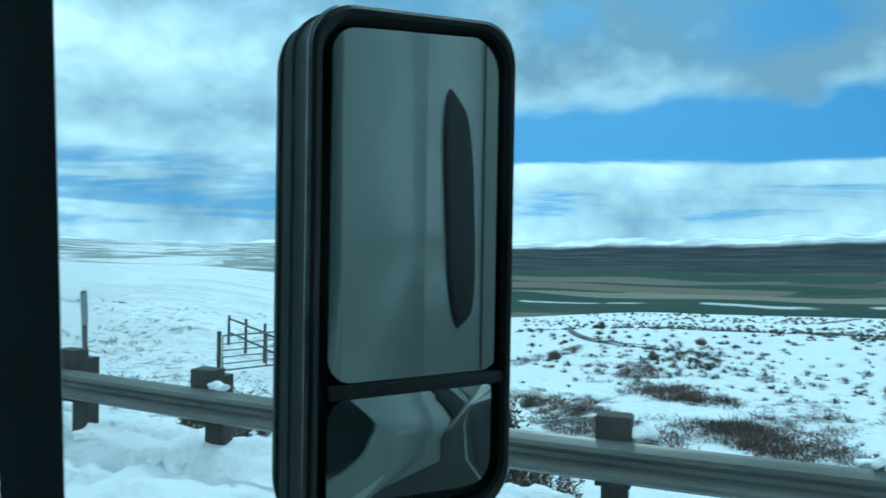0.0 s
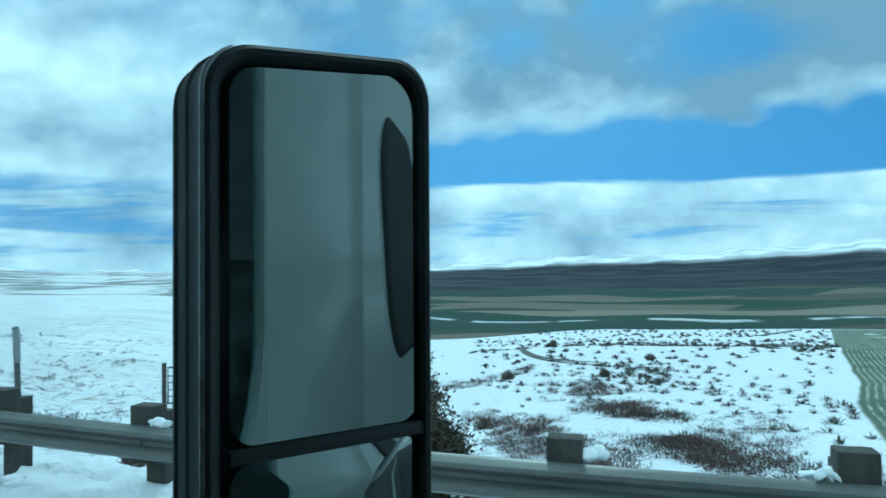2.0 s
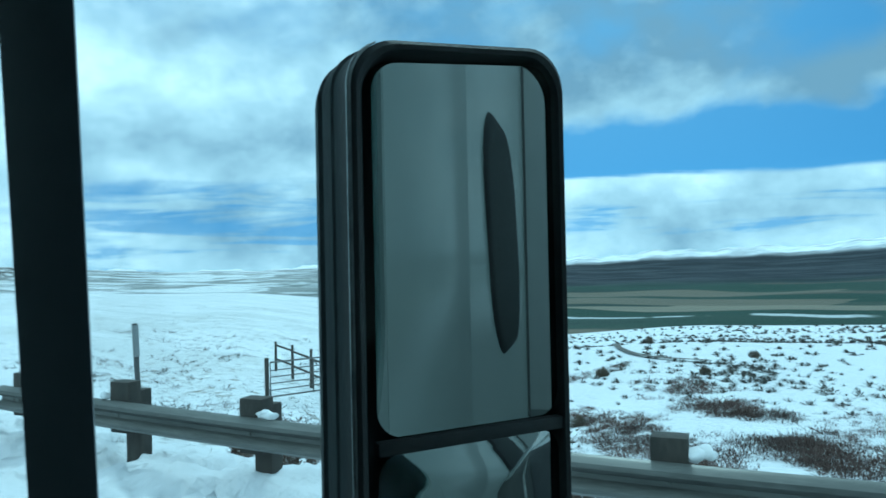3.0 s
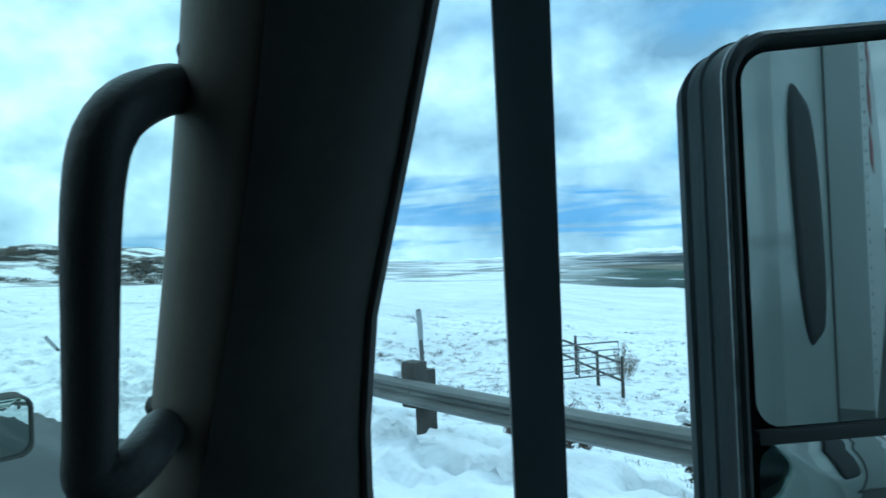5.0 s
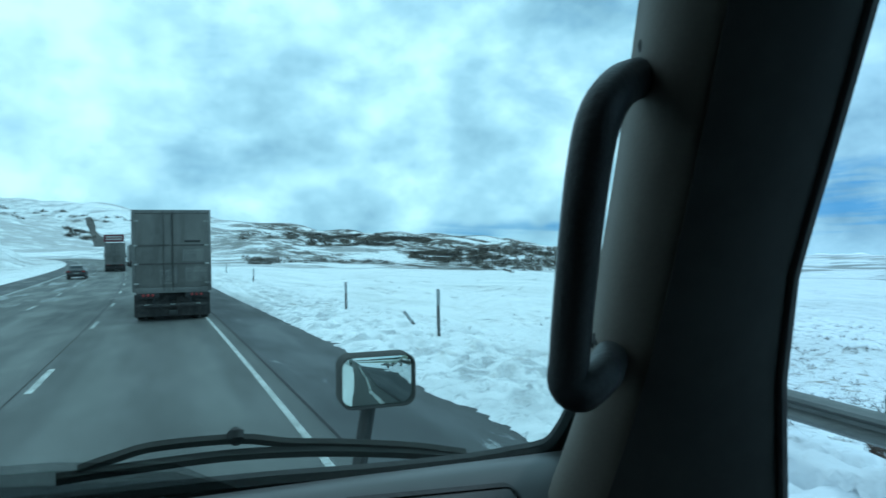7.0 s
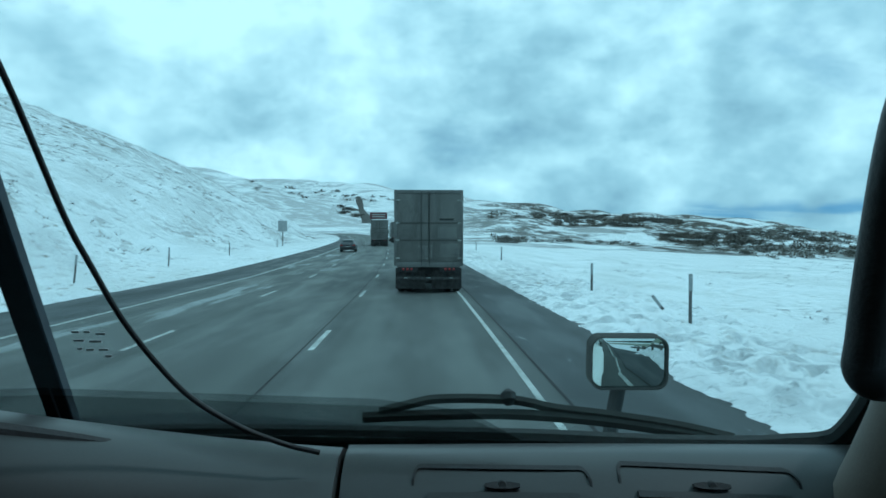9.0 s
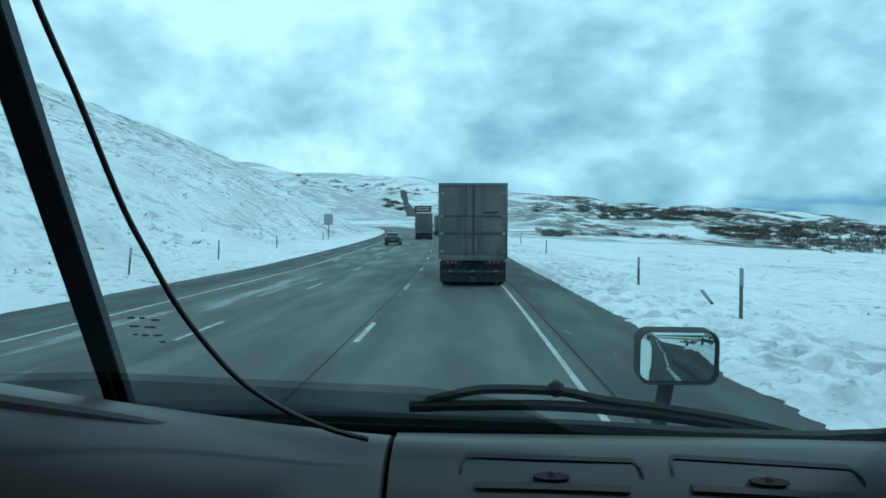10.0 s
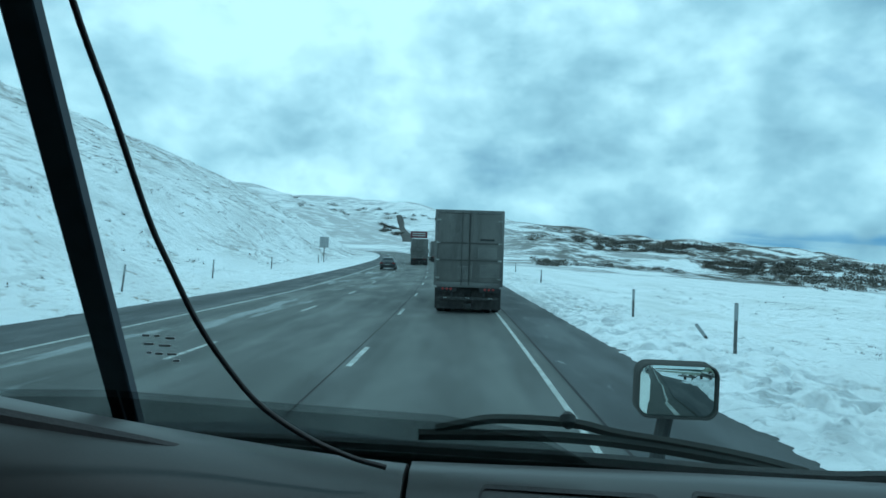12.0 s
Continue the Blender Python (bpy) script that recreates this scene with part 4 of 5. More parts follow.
for flip in (1, -1):
    bm = bmesh.new()
    ring_loft(bm, pillar_rings(flip, PAD))
    part("corner_pillar", bm, TRIM, cab, "broad padded grey corner pillar")
    bm = bmesh.new()
    ring_loft(bm, pillar_rings(flip, COVER_AND_SHADE))
    part("pillar_cover_and_shade", bm, POST_BLACK, cab, "black door-side pillar cover, widened to stand in for shade")

# door-side edge strip on the pillar
bm = bmesh.new()
tube(bm, [Vector(r[6]) + Vector((0.001, -0.003, 0)) for r in pillar_rings(1, COVER_AND_SHADE)], 0.0045, 6)
part("door_seal", bm, SEAL, cab, "grey rubber door seal")

# middle post of the windshield
bm = bmesh.new()
lo, hi = Vector(R(-0.371, 0.79, -0.30)), Vector(R(-0.348, 0.19, 0.70))
ring_loft(bm, [[p + Vector(o) for o in ((-0.0148, 0.004, 0.006), (-0.015, 0.0, 0), (-0.010, -0.007, 0), (0.013, -0.007, 0), (0.0148, -0.0055, 0), (0.0145, 0.004, 0.006))] for p in (lo, lo.lerp(hi, 0.5), hi)])
part("centre_post", bm, GREY_POST, cab, "black windshield centre post")

for flip, name in ((1, "windshield_pane"), (-1, "windshield_pane")):
    mx = (lambda x: x) if flip > 0 else (lambda x: 2 * MID - x)
    bm = bmesh.new()
    quad_sheet(bm, [R(mx(MID), 0.812, -0.30), R(mx(0.522), 0.716, -0.27), R(mx(0.395), 0.171, 0.70), R(mx(MID), 0.212, 0.70)], 0.005)
    pane = part(name, bm, WINDSHIELD_GLASS, cab, "tinted windshield glass")
    pane.visible_shadow = False
    # tinted sheets added to imitate the dash's dark reflection in the lower glass
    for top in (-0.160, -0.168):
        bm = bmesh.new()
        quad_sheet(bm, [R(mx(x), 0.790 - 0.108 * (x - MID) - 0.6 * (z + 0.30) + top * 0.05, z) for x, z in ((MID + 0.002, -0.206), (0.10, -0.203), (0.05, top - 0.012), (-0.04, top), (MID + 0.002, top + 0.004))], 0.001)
        film = part("reflection_band", bm, FILM, cab, "dark tinted film imitating the dash reflection low on the glass")
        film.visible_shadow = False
    # rubber along the lower edge, turning up round the corner
    bm = bmesh.new()
    line = curve_points([
        R(-0.365, 0.778, -0.225),
        R(-0.202, 0.762, -0.220),
        R(0.005, 0.741, -0.218),
        R(0.125, 0.730, -0.218),
        R(0.240, 0.720, -0.221),
        R(0.342, 0.716, -0.222),
        R(0.387, 0.712, -0.219),
        R(0.416, 0.707, -0.216),
        R(0.431, 0.698, -0.208),
        R(0.438, 0.687, -0.192),
        R(0.441, 0.677, -0.177),
        R(0.444, 0.661, -0.150),
        R(0.444, 0.624, -0.088),
        R(0.431, 0.572, 0.005),
        R(0.412, 0.514, 0.110),
    ], 6)
    line = [Vector((mx(p.x), p.y, p.z)) for p in line]
    tube(bm, line, 0.010, 8)
    part("windshield_rubber", bm, BLACK, cab, "black windshield rubber")
    bm = bmesh.new()
    n_ = len(line)
    low = [p + Vector(((1 if flip > 0 else -1) * 0.10 * step(0.62, 0.95, i / n_), 0.02, -0.22 + 0.15 * step(0.7, 1.0, i / n_))) for i, p in enumerate(line)]
    ring_loft(bm, [[p, q, q + Vector((0, 0.012, 0)), p + Vector((0, 0.012, 0))] for p, q in zip(line, low)])
    part("windshield_surround", bm, INNER_BLACK, cab, "black lower windshield surround")

# roof, header, back wall, floor, far side closed to block light
bm = bmesh.new()
box(bm, 2 * MID - 0.62, 0.62, -1.0, 0.50, E_Z + 0.66, E_Z + 0.74, 0.02)
part("roof_lining", bm, FABRIC, cab, "grey roof lining")
bm = bmesh.new()
box(bm, 2 * MID - 0.62, 0.62, -1.08, -1.0, E_Z - 1.3, E_Z + 0.74)
part("back_wall", bm, LINING, cab)
bm = bmesh.new()
box(bm, 2 * MID - 0.62, 0.62, -1.0, 1.0, E_Z - 1.35, E_Z - 1.28)
part("floor", bm, LINING, cab)
# unseen side, left without its window so that less daylight enters
bm = bmesh.new()
box(bm, 2 * MID - 0.62, 2 * MID - 0.54, -1.0, 0.50, E_Z - 1.28, E_Z + 0.66)
part("closed_far_side", bm, LINING, cab)

# passenger door
door = thing("passenger_door", "closed pale lorry door with a tall window and division bar", "truck door")
bm = bmesh.new()
box(bm, 0.52, 0.66, -0.55, 0.52, E_Z - 1.3, E_Z - 0.42, 0.02)
part("door_panel", bm, WHITE_PAINT, door, "white painted door skin")
bm = bmesh.new()
box(bm, 0.50, 0.519, -0.53, 0.5, E_Z - 1.25, E_Z - 0.40, 0.006)
part("door_trim", bm, TRIM, door, "grey door trim")
bm = bmesh.new()


def door_outline(y0, y1, z0, z1, r, rear):
    """Rounded window outline with a wide curve at its lower rear corner."""
    pts = []
    for cy, cz, a, q in ((y1 - r, z1 - r, 0, r), (y0 + r, z1 - r, 90, r), (y0 + rear, z0 + rear * 1.3, 180, rear), (y1 - r, z0 + r, 270, r)):
        pts += [(cy + q * math.cos(radians(a + 9 * k)), cz + q * (1.3 if q == rear and rear != r else 1.0) * math.sin(radians(a + 9 * k))) for k in range(11)]
    return pts


out, inn = door_outline(-0.56, 0.80, E_Z - 0.45, E_Z + 0.74, 0.05, 0.051), door_outline(-0.25, 0.74, E_Z - 0.33, E_Z + 0.60, 0.05, 0.20)
cut = [(y, z) if z < E_Z + 0.1 else (y - 0.40 * (z - E_Z - 0.1) * (1 if y > 0 else 0), z) for y, z in inn]
shp = [(y, z) if z < E_Z + 0.1 else (y - 0.40 * (z - E_Z - 0.1) * (1 if y > 0 else 0), z) for y, z in out]
rows = [[(x, y, z) for y, z in o] for x, o in ((0.642, shp), (0.66, shp), (0.66, cut), (0.642, cut))]
ring_loft(bm, rows + [rows[0]], caps=False)
part("window_frame", bm, CAB_PAINT, door, "grey painted window frame")
bm = bmesh.new()
ring_loft(bm, [[R(0.502 + a - 0.123 * z, 0.298 + b - 0.091 * z, z) for a, b in ((0.009, -0.013), (0.004, -0.009), (-0.006, 0.006), (-0.009, 0.013), (-0.004, 0.018), (0.010, 0.020), (0.019, 0.003), (0.016, -0.006))] for z in (-0.42, 0, 0.62)])
part("division_bar", bm, BAR_SKY_TINT, door, "dark window division bar")
bm = bmesh.new()
quad_sheet(bm, [(0.648, -0.48, E_Z - 0.41), (0.648, 0.76, E_Z - 0.41), (0.648, 0.76, E_Z + 0.1), (0.648, 0.55, E_Z + 0.61), (0.648, -0.48, E_Z + 0.61)], 0.004)
wp = part("window_pane", bm, SIDE_GLASS, door, "lightly tinted window glass")
wp.visible_shadow = False

# grab handle
gh = thing("grab_handle", "dark grey plastic grab handle bolted to the corner pillar", "grab handle")
bm = bmesh.new()
tube(bm, curve_points([
    R(0.474, 0.510, 0.149),
    R(0.405, 0.474, 0.131),
    R(0.352, 0.443, 0.118),
    R(0.314, 0.420, 0.091),
    R(0.307, 0.428, 0.052),
    R(0.316, 0.461, -0.023),
    R(0.321, 0.480, -0.080),
    R(0.321, 0.483, -0.099),
    R(0.329, 0.479, -0.106),
    R(0.352, 0.484, -0.096),
    R(0.380, 0.515, -0.090),
    R(0.425, 0.565, -0.095),
], 5), 0.0150, 12)
part("grip", bm, DARK, gh)
for c, n in ((R(0.378, 0.452, 0.147), "mount"), (R(0.394, 0.549, -0.080), "mount")):
    bm = bmesh.new()
    disc(bm, c, (-0.5, -0.75, 0.1), 0.009, 0.014, 16, 0, 0.004)
    mt = part(n, bm, DARK, gh)
    bm = bmesh.new()
    disc(bm, Vector(c) + Vector((-0.006, -0.008, 0.0)), (-0.5, -0.75, 0.1), 0.004, 0.01, 10, 0, 0.002)
    part("bolt", bm, BLACK, mt)

# dashboard
dash = thing("dashboard", "grey moulded plastic dashboard with air vents", "dashboard")


HUMP = lambda x: (-0.214 + 0.098 * float(step(-0.05, -0.62, x)) - 0.05 * float(step(-0.8, -1.5, x)), 0.652 - 0.10 * float(step(-0.1, -0.5, x)))


def dash_rings(x0, x1, n, top, k1=0.16):
    rings = []
    for x in np.linspace(x0, x1, n):
        t, yf = top(x)
        prof = [(yf - k1 * 0.64, -0.95), (yf - k1 * 0.62, t - 0.22), (yf - k1 * 0.58, t - 0.09), (yf - k1 * 0.46, t - 0.034), (yf - k1 * 0.24, t - 0.010), (yf, t), (yf + 0.04, t - 0.002), (yf + 0.08, t - 0.016), (yf + 0.11, t - 0.05), (yf + 0.13, -0.36), (yf + 0.13, -0.95)]
        rings.append([R(x, y, z) for y, z in prof])
    return rings


bm = bmesh.new()
ring_loft(bm, dash_rings(-1.5, -0.0745, 26, HUMP))
part("instrument_hood", bm, DASH, dash, "raised grey instrument hood")
bm = bmesh.new()
PANEL = lambda x: (-0.2165 + 0.006 * float(step(0.0, 0.5, x)), 0.672 - 0.03 * float(step(0.05, 0.5, x)))
ring_loft(bm, dash_rings(-0.070, 0.50, 14, PANEL, 0.14))
part("dash_panel", bm, DASH, dash, "flat grey passenger-side panel")
bm = bmesh.new()
ring_loft(bm, [[R(x, y + s, z) for y, z in ((0.66, -0.30), (1.12, -0.30), (1.12, -0.6), (0.66, -0.6))] for x, s in ((-1.5, -0.12), (MID, 0.06), (0.52, -0.2))])
part("dash_top", bm, INNER_BLACK, dash, "black matt dash top below the windshield")
# shade along the hood's moulded step, laid on as a black strip
bm = bmesh.new()
line = [R(x, HUMP(x)[1] - 0.012 + 0.010 * (k / 20) ** 2, HUMP(x)[0] - 0.0065) for k, x in enumerate(np.linspace(-0.75, -0.245, 21))]
tube(bm, line, [0.0105] * 15 + [0.0102, 0.0098, 0.009, 0.008, 0.006, 0.002], 8)
part("step_shade", bm, BLACK, dash, "black strip standing in for the shade of a moulded step")


def panel_face(x, z, proud):
    """A spot on the sloping panel at height z."""
    t, yf = PANEL(x)
    d = float(np.interp(t - z, (0.0, 0.010, 0.034, 0.09, 0.22), (0.0, 0.24, 0.46, 0.58, 0.62))) * 0.14
    return R(x, yf - d - proud, z + proud * 0.6)


for x0, x1 in ((-0.005, 0.160), (0.185, 0.345)):
    top = PANEL((x0 + x1) / 2)[0] - 0.005
    bm = bmesh.new()
    o, i = rounded(x0, x1, top - 0.085, top, 0.008, 4), rounded(x0 + 0.002, x1 - 0.002, top - 0.083, top - 0.002, 0.006, 4)
    rows = [[panel_face(u, w, d) for u, w in s] for d, s in ((0.0005, o), (0.0018, o), (0.0018, i), (0.0005, i))]
    ring_loft(bm, rows + [rows[0]], caps=False)
    vent = part("air_vent", bm, BLACK, dash, "thin black-edged air vent")
    for k in range(4):
        z = top - 0.020 - 0.013 * k
        bm = bmesh.new()
        ring_loft(bm, [[panel_face(u, z + dz, d) for dz, d in ((0.0, 0.0005), (0.0, 0.0028), (0.004, 0.0028), (0.004, 0.0005))] for u in np.linspace(x0 + 0.014, x1 - 0.014, 5)])
        part("slat", bm, DASH, vent)
    bm = bmesh.new()
    xc = (x0 + x1) / 2
    disc(bm, panel_face(xc, top - 0.012, 0.003), (0, 0.8, -0.5), 0.005, 0.006, 14, 0, 0.002)
    ring_loft(bm, [[panel_face(xc + u, top - 0.012 + dz * w, d) for dz, d in ((-0.0022, 0.001), (-0.0022, 0.005), (0.0022, 0.005), (0.0022, 0.001))] for u, w in ((-0.016, 0.5), (-0.008, 1.0), (0.008, 1.0), (0.016, 0.5))])
    part("thumb_knob", bm, BLACK, vent)

# cable hanging across the windshield
bm = bmesh.new()
tube(bm, curve_points([
    R(-0.300, 0.360, 0.320),
    R(-0.292, 0.402, 0.236),
    R(-0.283, 0.448, 0.145),
    R(-0.271, 0.480, 0.081),
    R(-0.259, 0.515, 0.010),
    R(-0.249, 0.533, -0.026),
    R(-0.234, 0.555, -0.071),
    R(-0.214, 0.576, -0.111),
    R(-0.191, 0.592, -0.143),
    R(-0.155, 0.606, -0.171),
    R(-0.117, 0.614, -0.189),
    R(-0.087, 0.619, -0.198),
], 6), 0.0024, 8)
single("hanging_cable", bm, BLACK, "thin black cable hanging down to the dashboard", "cable")

# round device at the far side of the screen
dv = thing("suction_mount", "small round black suction mount on the windshield", "mount")
bm = bmesh.new()
disc(bm, R(-0.470, 0.616, -0.017), (0.4, -0.9, 0), 0.016, 0.022, 20, 0, 0.009)
part("cup", bm, BLACK, dv)
bm = bmesh.new()
tube(bm, [R(-0.470, 0.616, -0.03), R(-0.48, 0.600, -0.047), R(-0.488, 0.593, -0.063)], 0.0055, 8)
part("stalk", bm, BLACK, dv)

# inspection stickers, unreadable
st = thing("windshield_sticker", "small faded dark sticker lettering on the glass", "sticker")
for x, z, w in ((-0.331, -0.098, 0.008), (-0.320, -0.098, 0.006), (-0.307, -0.100, 0.010), (-0.330, -0.107, 0.011), (-0.314, -0.108, 0.013), (-0.332, -0.116, 0.005), (-0.322, -0.117, 0.008), (-0.309, -0.117, 0.010), (-0.306, -0.124, 0.007)):
    bm = bmesh.new()
    y = 0.632 - 0.02 * (x - MID) - 0.6 * z - 0.010
    box(bm, x - w / 2, x + w * 0.38, y - 0.0015, y, E_Z + z - 0.0010, E_Z + z + 0.0010)
    part("print_bar", bm, FADED_INK, st)

# windshield wiper
wi = thing("windshield_wiper", "black windshield wiper lying along the lower glass", "wiper")
bm = bmesh.new()
tube(bm, curve_points([
    R(-0.056, 0.969, -0.249),
    R(-0.017, 0.973, -0.240),
    R(0.030, 0.974, -0.232),
    R(0.128, 0.966, -0.232),
    R(0.188, 0.953, -0.241),
    R(0.258, 0.935, -0.246),
    R(0.341, 0.906, -0.253),
    R(0.404, 0.877, -0.262),
], 5), 0.0075, 6)
part("arm", bm, POST_BLACK, wi)
bm = bmesh.new()
tube(bm, curve_points([
    R(-0.079, 0.966, -0.256),
    R(-0.001, 0.969, -0.254),
    R(0.114, 0.963, -0.251),
    R(0.223, 0.942, -0.253),
    R(0.322, 0.911, -0.259),
    R(0.404, 0.876, -0.266),
], 5), 0.0085, 6)
part("blade", bm, POST_BLACK, wi)
bm = bmesh.new()
disc(bm, R(0.124, 0.965, -0.228), (0, 0.5, 0.8), 0.011, 0.022, 12, 0, 0.006)
part("pivot_cap", bm, BLACK, wi)

# hood and cowl
hood = thing("truck_hood", "white sloping lorry hood below the windshield", "truck hood")
bm = bmesh.new()
ring_loft(bm, [[(MID + s * w, y, E_Z + z) for s, z in ((-1, -1.7), (-1, zt - 0.12), (-0.8, zt), (0, zt + 0.03), (0.8, zt), (1, zt - 0.12), (1, -1.7))] for y, w, zt in ((0.74, 1.13, -0.62), (1.12, 1.13, -0.72), (1.8, 1.12, -0.80), (2.6, 1.10, -0.95), (3.2, 1.04, -1.15), (3.5, 0.9, -1.4))])
part("hood_shell", bm, WHITE_PAINT, hood)

def hood_mirror(side):
    sx = (lambda x: x) if side > 0 else (lambda x: 2 * MID - x)
    hm = thing("hood_mirror", "small black rounded fender mirror on a stalk", "mirror", group="fender mirrors")
    c = Vector(R(sx(0.856 if side > 0 else 1.465), 2.875, -0.5225 if side > 0 else -0.58))
    n = Vector((-0.027 * side, -1, -0.044)).normalized()
    u = Vector((-n.y, n.x, 0)).normalized()
    w = u.cross(n) if u.cross(n).z > 0 else n.cross(u)

    def at(a, b, d):
        return c + (u * a + w * b + n * d) * 1.25

    o, i, k = rounded(-0.129, 0.129, -0.089, 0.089, 0.040), rounded(-0.122, 0.1235, -0.082, 0.0835, 0.036), rounded(-0.10, 0.10, -0.06, 0.06, 0.03)
    bm = bmesh.new()
    ring_loft(bm, [[at(a, b, d) for a, b in s] for d, s in ((-0.09, k), (-0.06, o), (0.012, o), (0.018, rounded(-0.125, 0.125, -0.085, 0.085, 0.038)), (0.014, i), (0.0, i))])
    part("housing", bm, POST_BLACK if side > 0 else WHITE_PAINT, hm, "" if side > 0 else "pale rounded housing")
    bm = bmesh.new()
    steps, rings = 18, []
    for q in range(1, steps + 1):
        f_ = q / steps
        rings.append([at(a * f_, b * f_, 0.001 + (0.0204 - (a * a + b * b) * f_ * f_) / 1.9) for a, b in i])
    vs = ring_loft(bm, rings, caps=False)
    bm.faces.new(vs[0])
    part("mirror_glass", bm, MIRROR, hm, "convex mirror glass")
    bm = bmesh.new()
    tube(bm, curve_points([at(-0.02, -0.07, -0.04), at(-0.035, -0.16, -0.04), R(sx(0.74), 2.87, -0.98), R(sx(0.60), 2.80, -1.20)], 4), 0.032, 10)
    part("stalk", bm, BLACK, hm)


hood_mirror(1)
hood_mirror(-1)

# big door mirror
TH, TG = radians(54), radians(50.0)
MN, MU = Vector((-math.cos(TH), -math.sin(TH), 0)), Vector((math.sin(TH), -math.cos(TH), 0))
GN, GU = Vector((-math.cos(TG), -math.sin(TG), 0)), Vector((math.sin(TG), -math.cos(TG), 0))
MC = Vector(R(0.877, 0.211, 0))


def mir(a, b, d):
    return MC + MU * a + Vector((0, 0, b + 0.465 * a * max(b, 0))) + MN * d


def glass_at(a, b, d):
    """A spot on the glass carrier, which is turned a little in the housing."""
    return MC + GU * a + Vector((0, 0, b + 0.465 * a * max(b, 0))) + MN * -0.008 + GN * d


sm = thing("door_mirror", "tall black-housed door mirror with chrome edge and convex lower glass", "mirror")
face = rounded(-0.1284, 0.106, -0.29, 0.2072, 0.042, 8)
inner = rounded(-0.0975, 0.0985, -0.148, 0.193, 0.026, 8)
lower = rounded(-0.0975, 0.0985, -0.275, -0.162, 0.022, 8)


def grown(s, g):
    return [(a + g * (1 if a > -0.013 else -1), b + g * (1 if b > -0.05 else -1)) for a, b in s]


bm = bmesh.new()
ring_loft(bm, [[mir(a, b, d) for a, b in grown(face, g)] for d, g in (
    (-0.104, -0.05), (-0.100, -0.030), (-0.093, -0.016), (-0.080, -0.005), (-0.070, -0.002), (-0.062, 0.0), (-0.059, -0.004), (-0.054, -0.004), (-0.051, 0.0), (-0.036, 0.0), (-0.034, 0.002), (-0.028, 0.002), (-0.026, 0.0), (-0.012, 0.0), (-0.028, -0.012))])
part("housing", bm, HOUSING, sm, "black ribbed housing")
bm = bmesh.new()
ring_loft(bm, [[mir(a, b, d) for a, b in s] for d, s in ((-0.012, face), (0.008, face), (0.012, grown(face, -0.004)), (0.010, grown(face, -0.008)), (-0.024, rounded(-0.102, 0.101, -0.28, 0.197, 0.03, 8)))], caps=False)
part("bezel", bm, BLACK, sm, "black inner bezel")
bm = bmesh.new()
rim = grown(face, 0.001)
n_ = len(rim)
run = [mir(*rim[k], 0.007) for k in range(int(n_ * 0.33), int(n_ * 0.78))]
tube(bm, run, [0.0008 + 0.0016 * min(1, k / 3, (len(run) - 1 - k) / 3) for k in range(len(run))], 6)
part("edge_trim", bm, CHROME, sm, "worn bright edge trim")
bm = bmesh.new()
bm.faces.new([bm.verts.new(glass_at(a, b, 0.0)) for a, b in inner])
part("flat_glass", bm, DARK_MIRROR, sm, "flat mirror glass", False)
bm = bmesh.new()
box(bm, -0.1, 0.100, -0.006, 0.006, -0.0065, 0.0065, 0.003)
for v_ in bm.verts:
    v_.co = glass_at(v_.co.x, -0.155 + v_.co.z, v_.co.y + 0.002)
part("divider", bm, BLACK, sm)
bm = bmesh.new()
ci = 0.0, -0.218
vs = ring_loft(bm, [[glass_at(ci[0] + (a - ci[0]) * t / 6, ci[1] + (b - ci[1]) * t / 6, 0.010 * (1 - (t / 6) ** 2)) for a, b in lower] for t in range(1, 7)], caps=False)
bm.faces.new(vs[0])
part("convex_glass", bm, DARK_MIRROR, sm, "convex lower mirror glass")
for b in (-0.27,):
    bm = bmesh.new()
    tube(bm, curve_points([mir(0.0, b, -0.06), mir(0.0, b - 0.10, -0.06), R(0.80, 0.36, b - 0.16), R(0.62, 0.38, b - 0.20)], 4), 0.016, 8)
    part("bracket", bm, BLACK, sm)

# sleeper box behind the cab
sl = thing("truck_sleeper", "pale grey sleeper box with a tall dark rounded window", "truck sleeper")
bm = bmesh.new()
prof = rounded(-3.0, -1.09, 0.9, 3.55, 0.02, 5)
ring_loft(bm, [[(x, y, z) for y, z in s] for x, s in ((2 * MID - 0.70, prof), (0.662, prof))])
part("shell", bm, CAB_PAINT, sl)
bm = bmesh.new()
box(bm, 0.640, 0.662, -1.095, -0.255, 0.9, 3.5, 0.004)
part("front_side_panel", bm, CAB_PAINT, sl)
bm = bmesh.new()
ring_loft(bm, [[(x, -1.93 + a + 0.32 * b, E_Z + 0.08 + b) for a, b in s] for x, s in ((0.66, rounded(-0.47, 0.47, -0.45, 0.45, 0.30)), (0.672, rounded(-0.455, 0.455, -0.435, 0.435, 0.29)), (0.676, rounded(-0.42, 0.42, -0.40, 0.40, 0.27)))])
part("side_window", bm, BLACK, sl, "dark rounded side window")
for y in (-2.86,):
    bm = bmesh.new()
    box(bm, 0.665, 0.676, y - 0.012, y + 0.012, 1.0, 3.4, 0.004)
    part("body_seam", bm, TRAILER_METAL, sl, "raised body seam")


# ---- other lorries ----
def wheel(parent, x, y, r=0.5, w=0.28):
    bm = bmesh.new()
    disc(bm, (x, y, r), (1, 0, 0), r, w, 26, 0.27, 0.05)
    t = part("tyre", bm, TYRE, parent)
    bm = bmesh.new()
    disc(bm, (x, y, r), (1, 0, 0), 0.275, w * 0.7, 18, 0, 0.03)
    part("rim", bm, TRAILER_METAL, t)


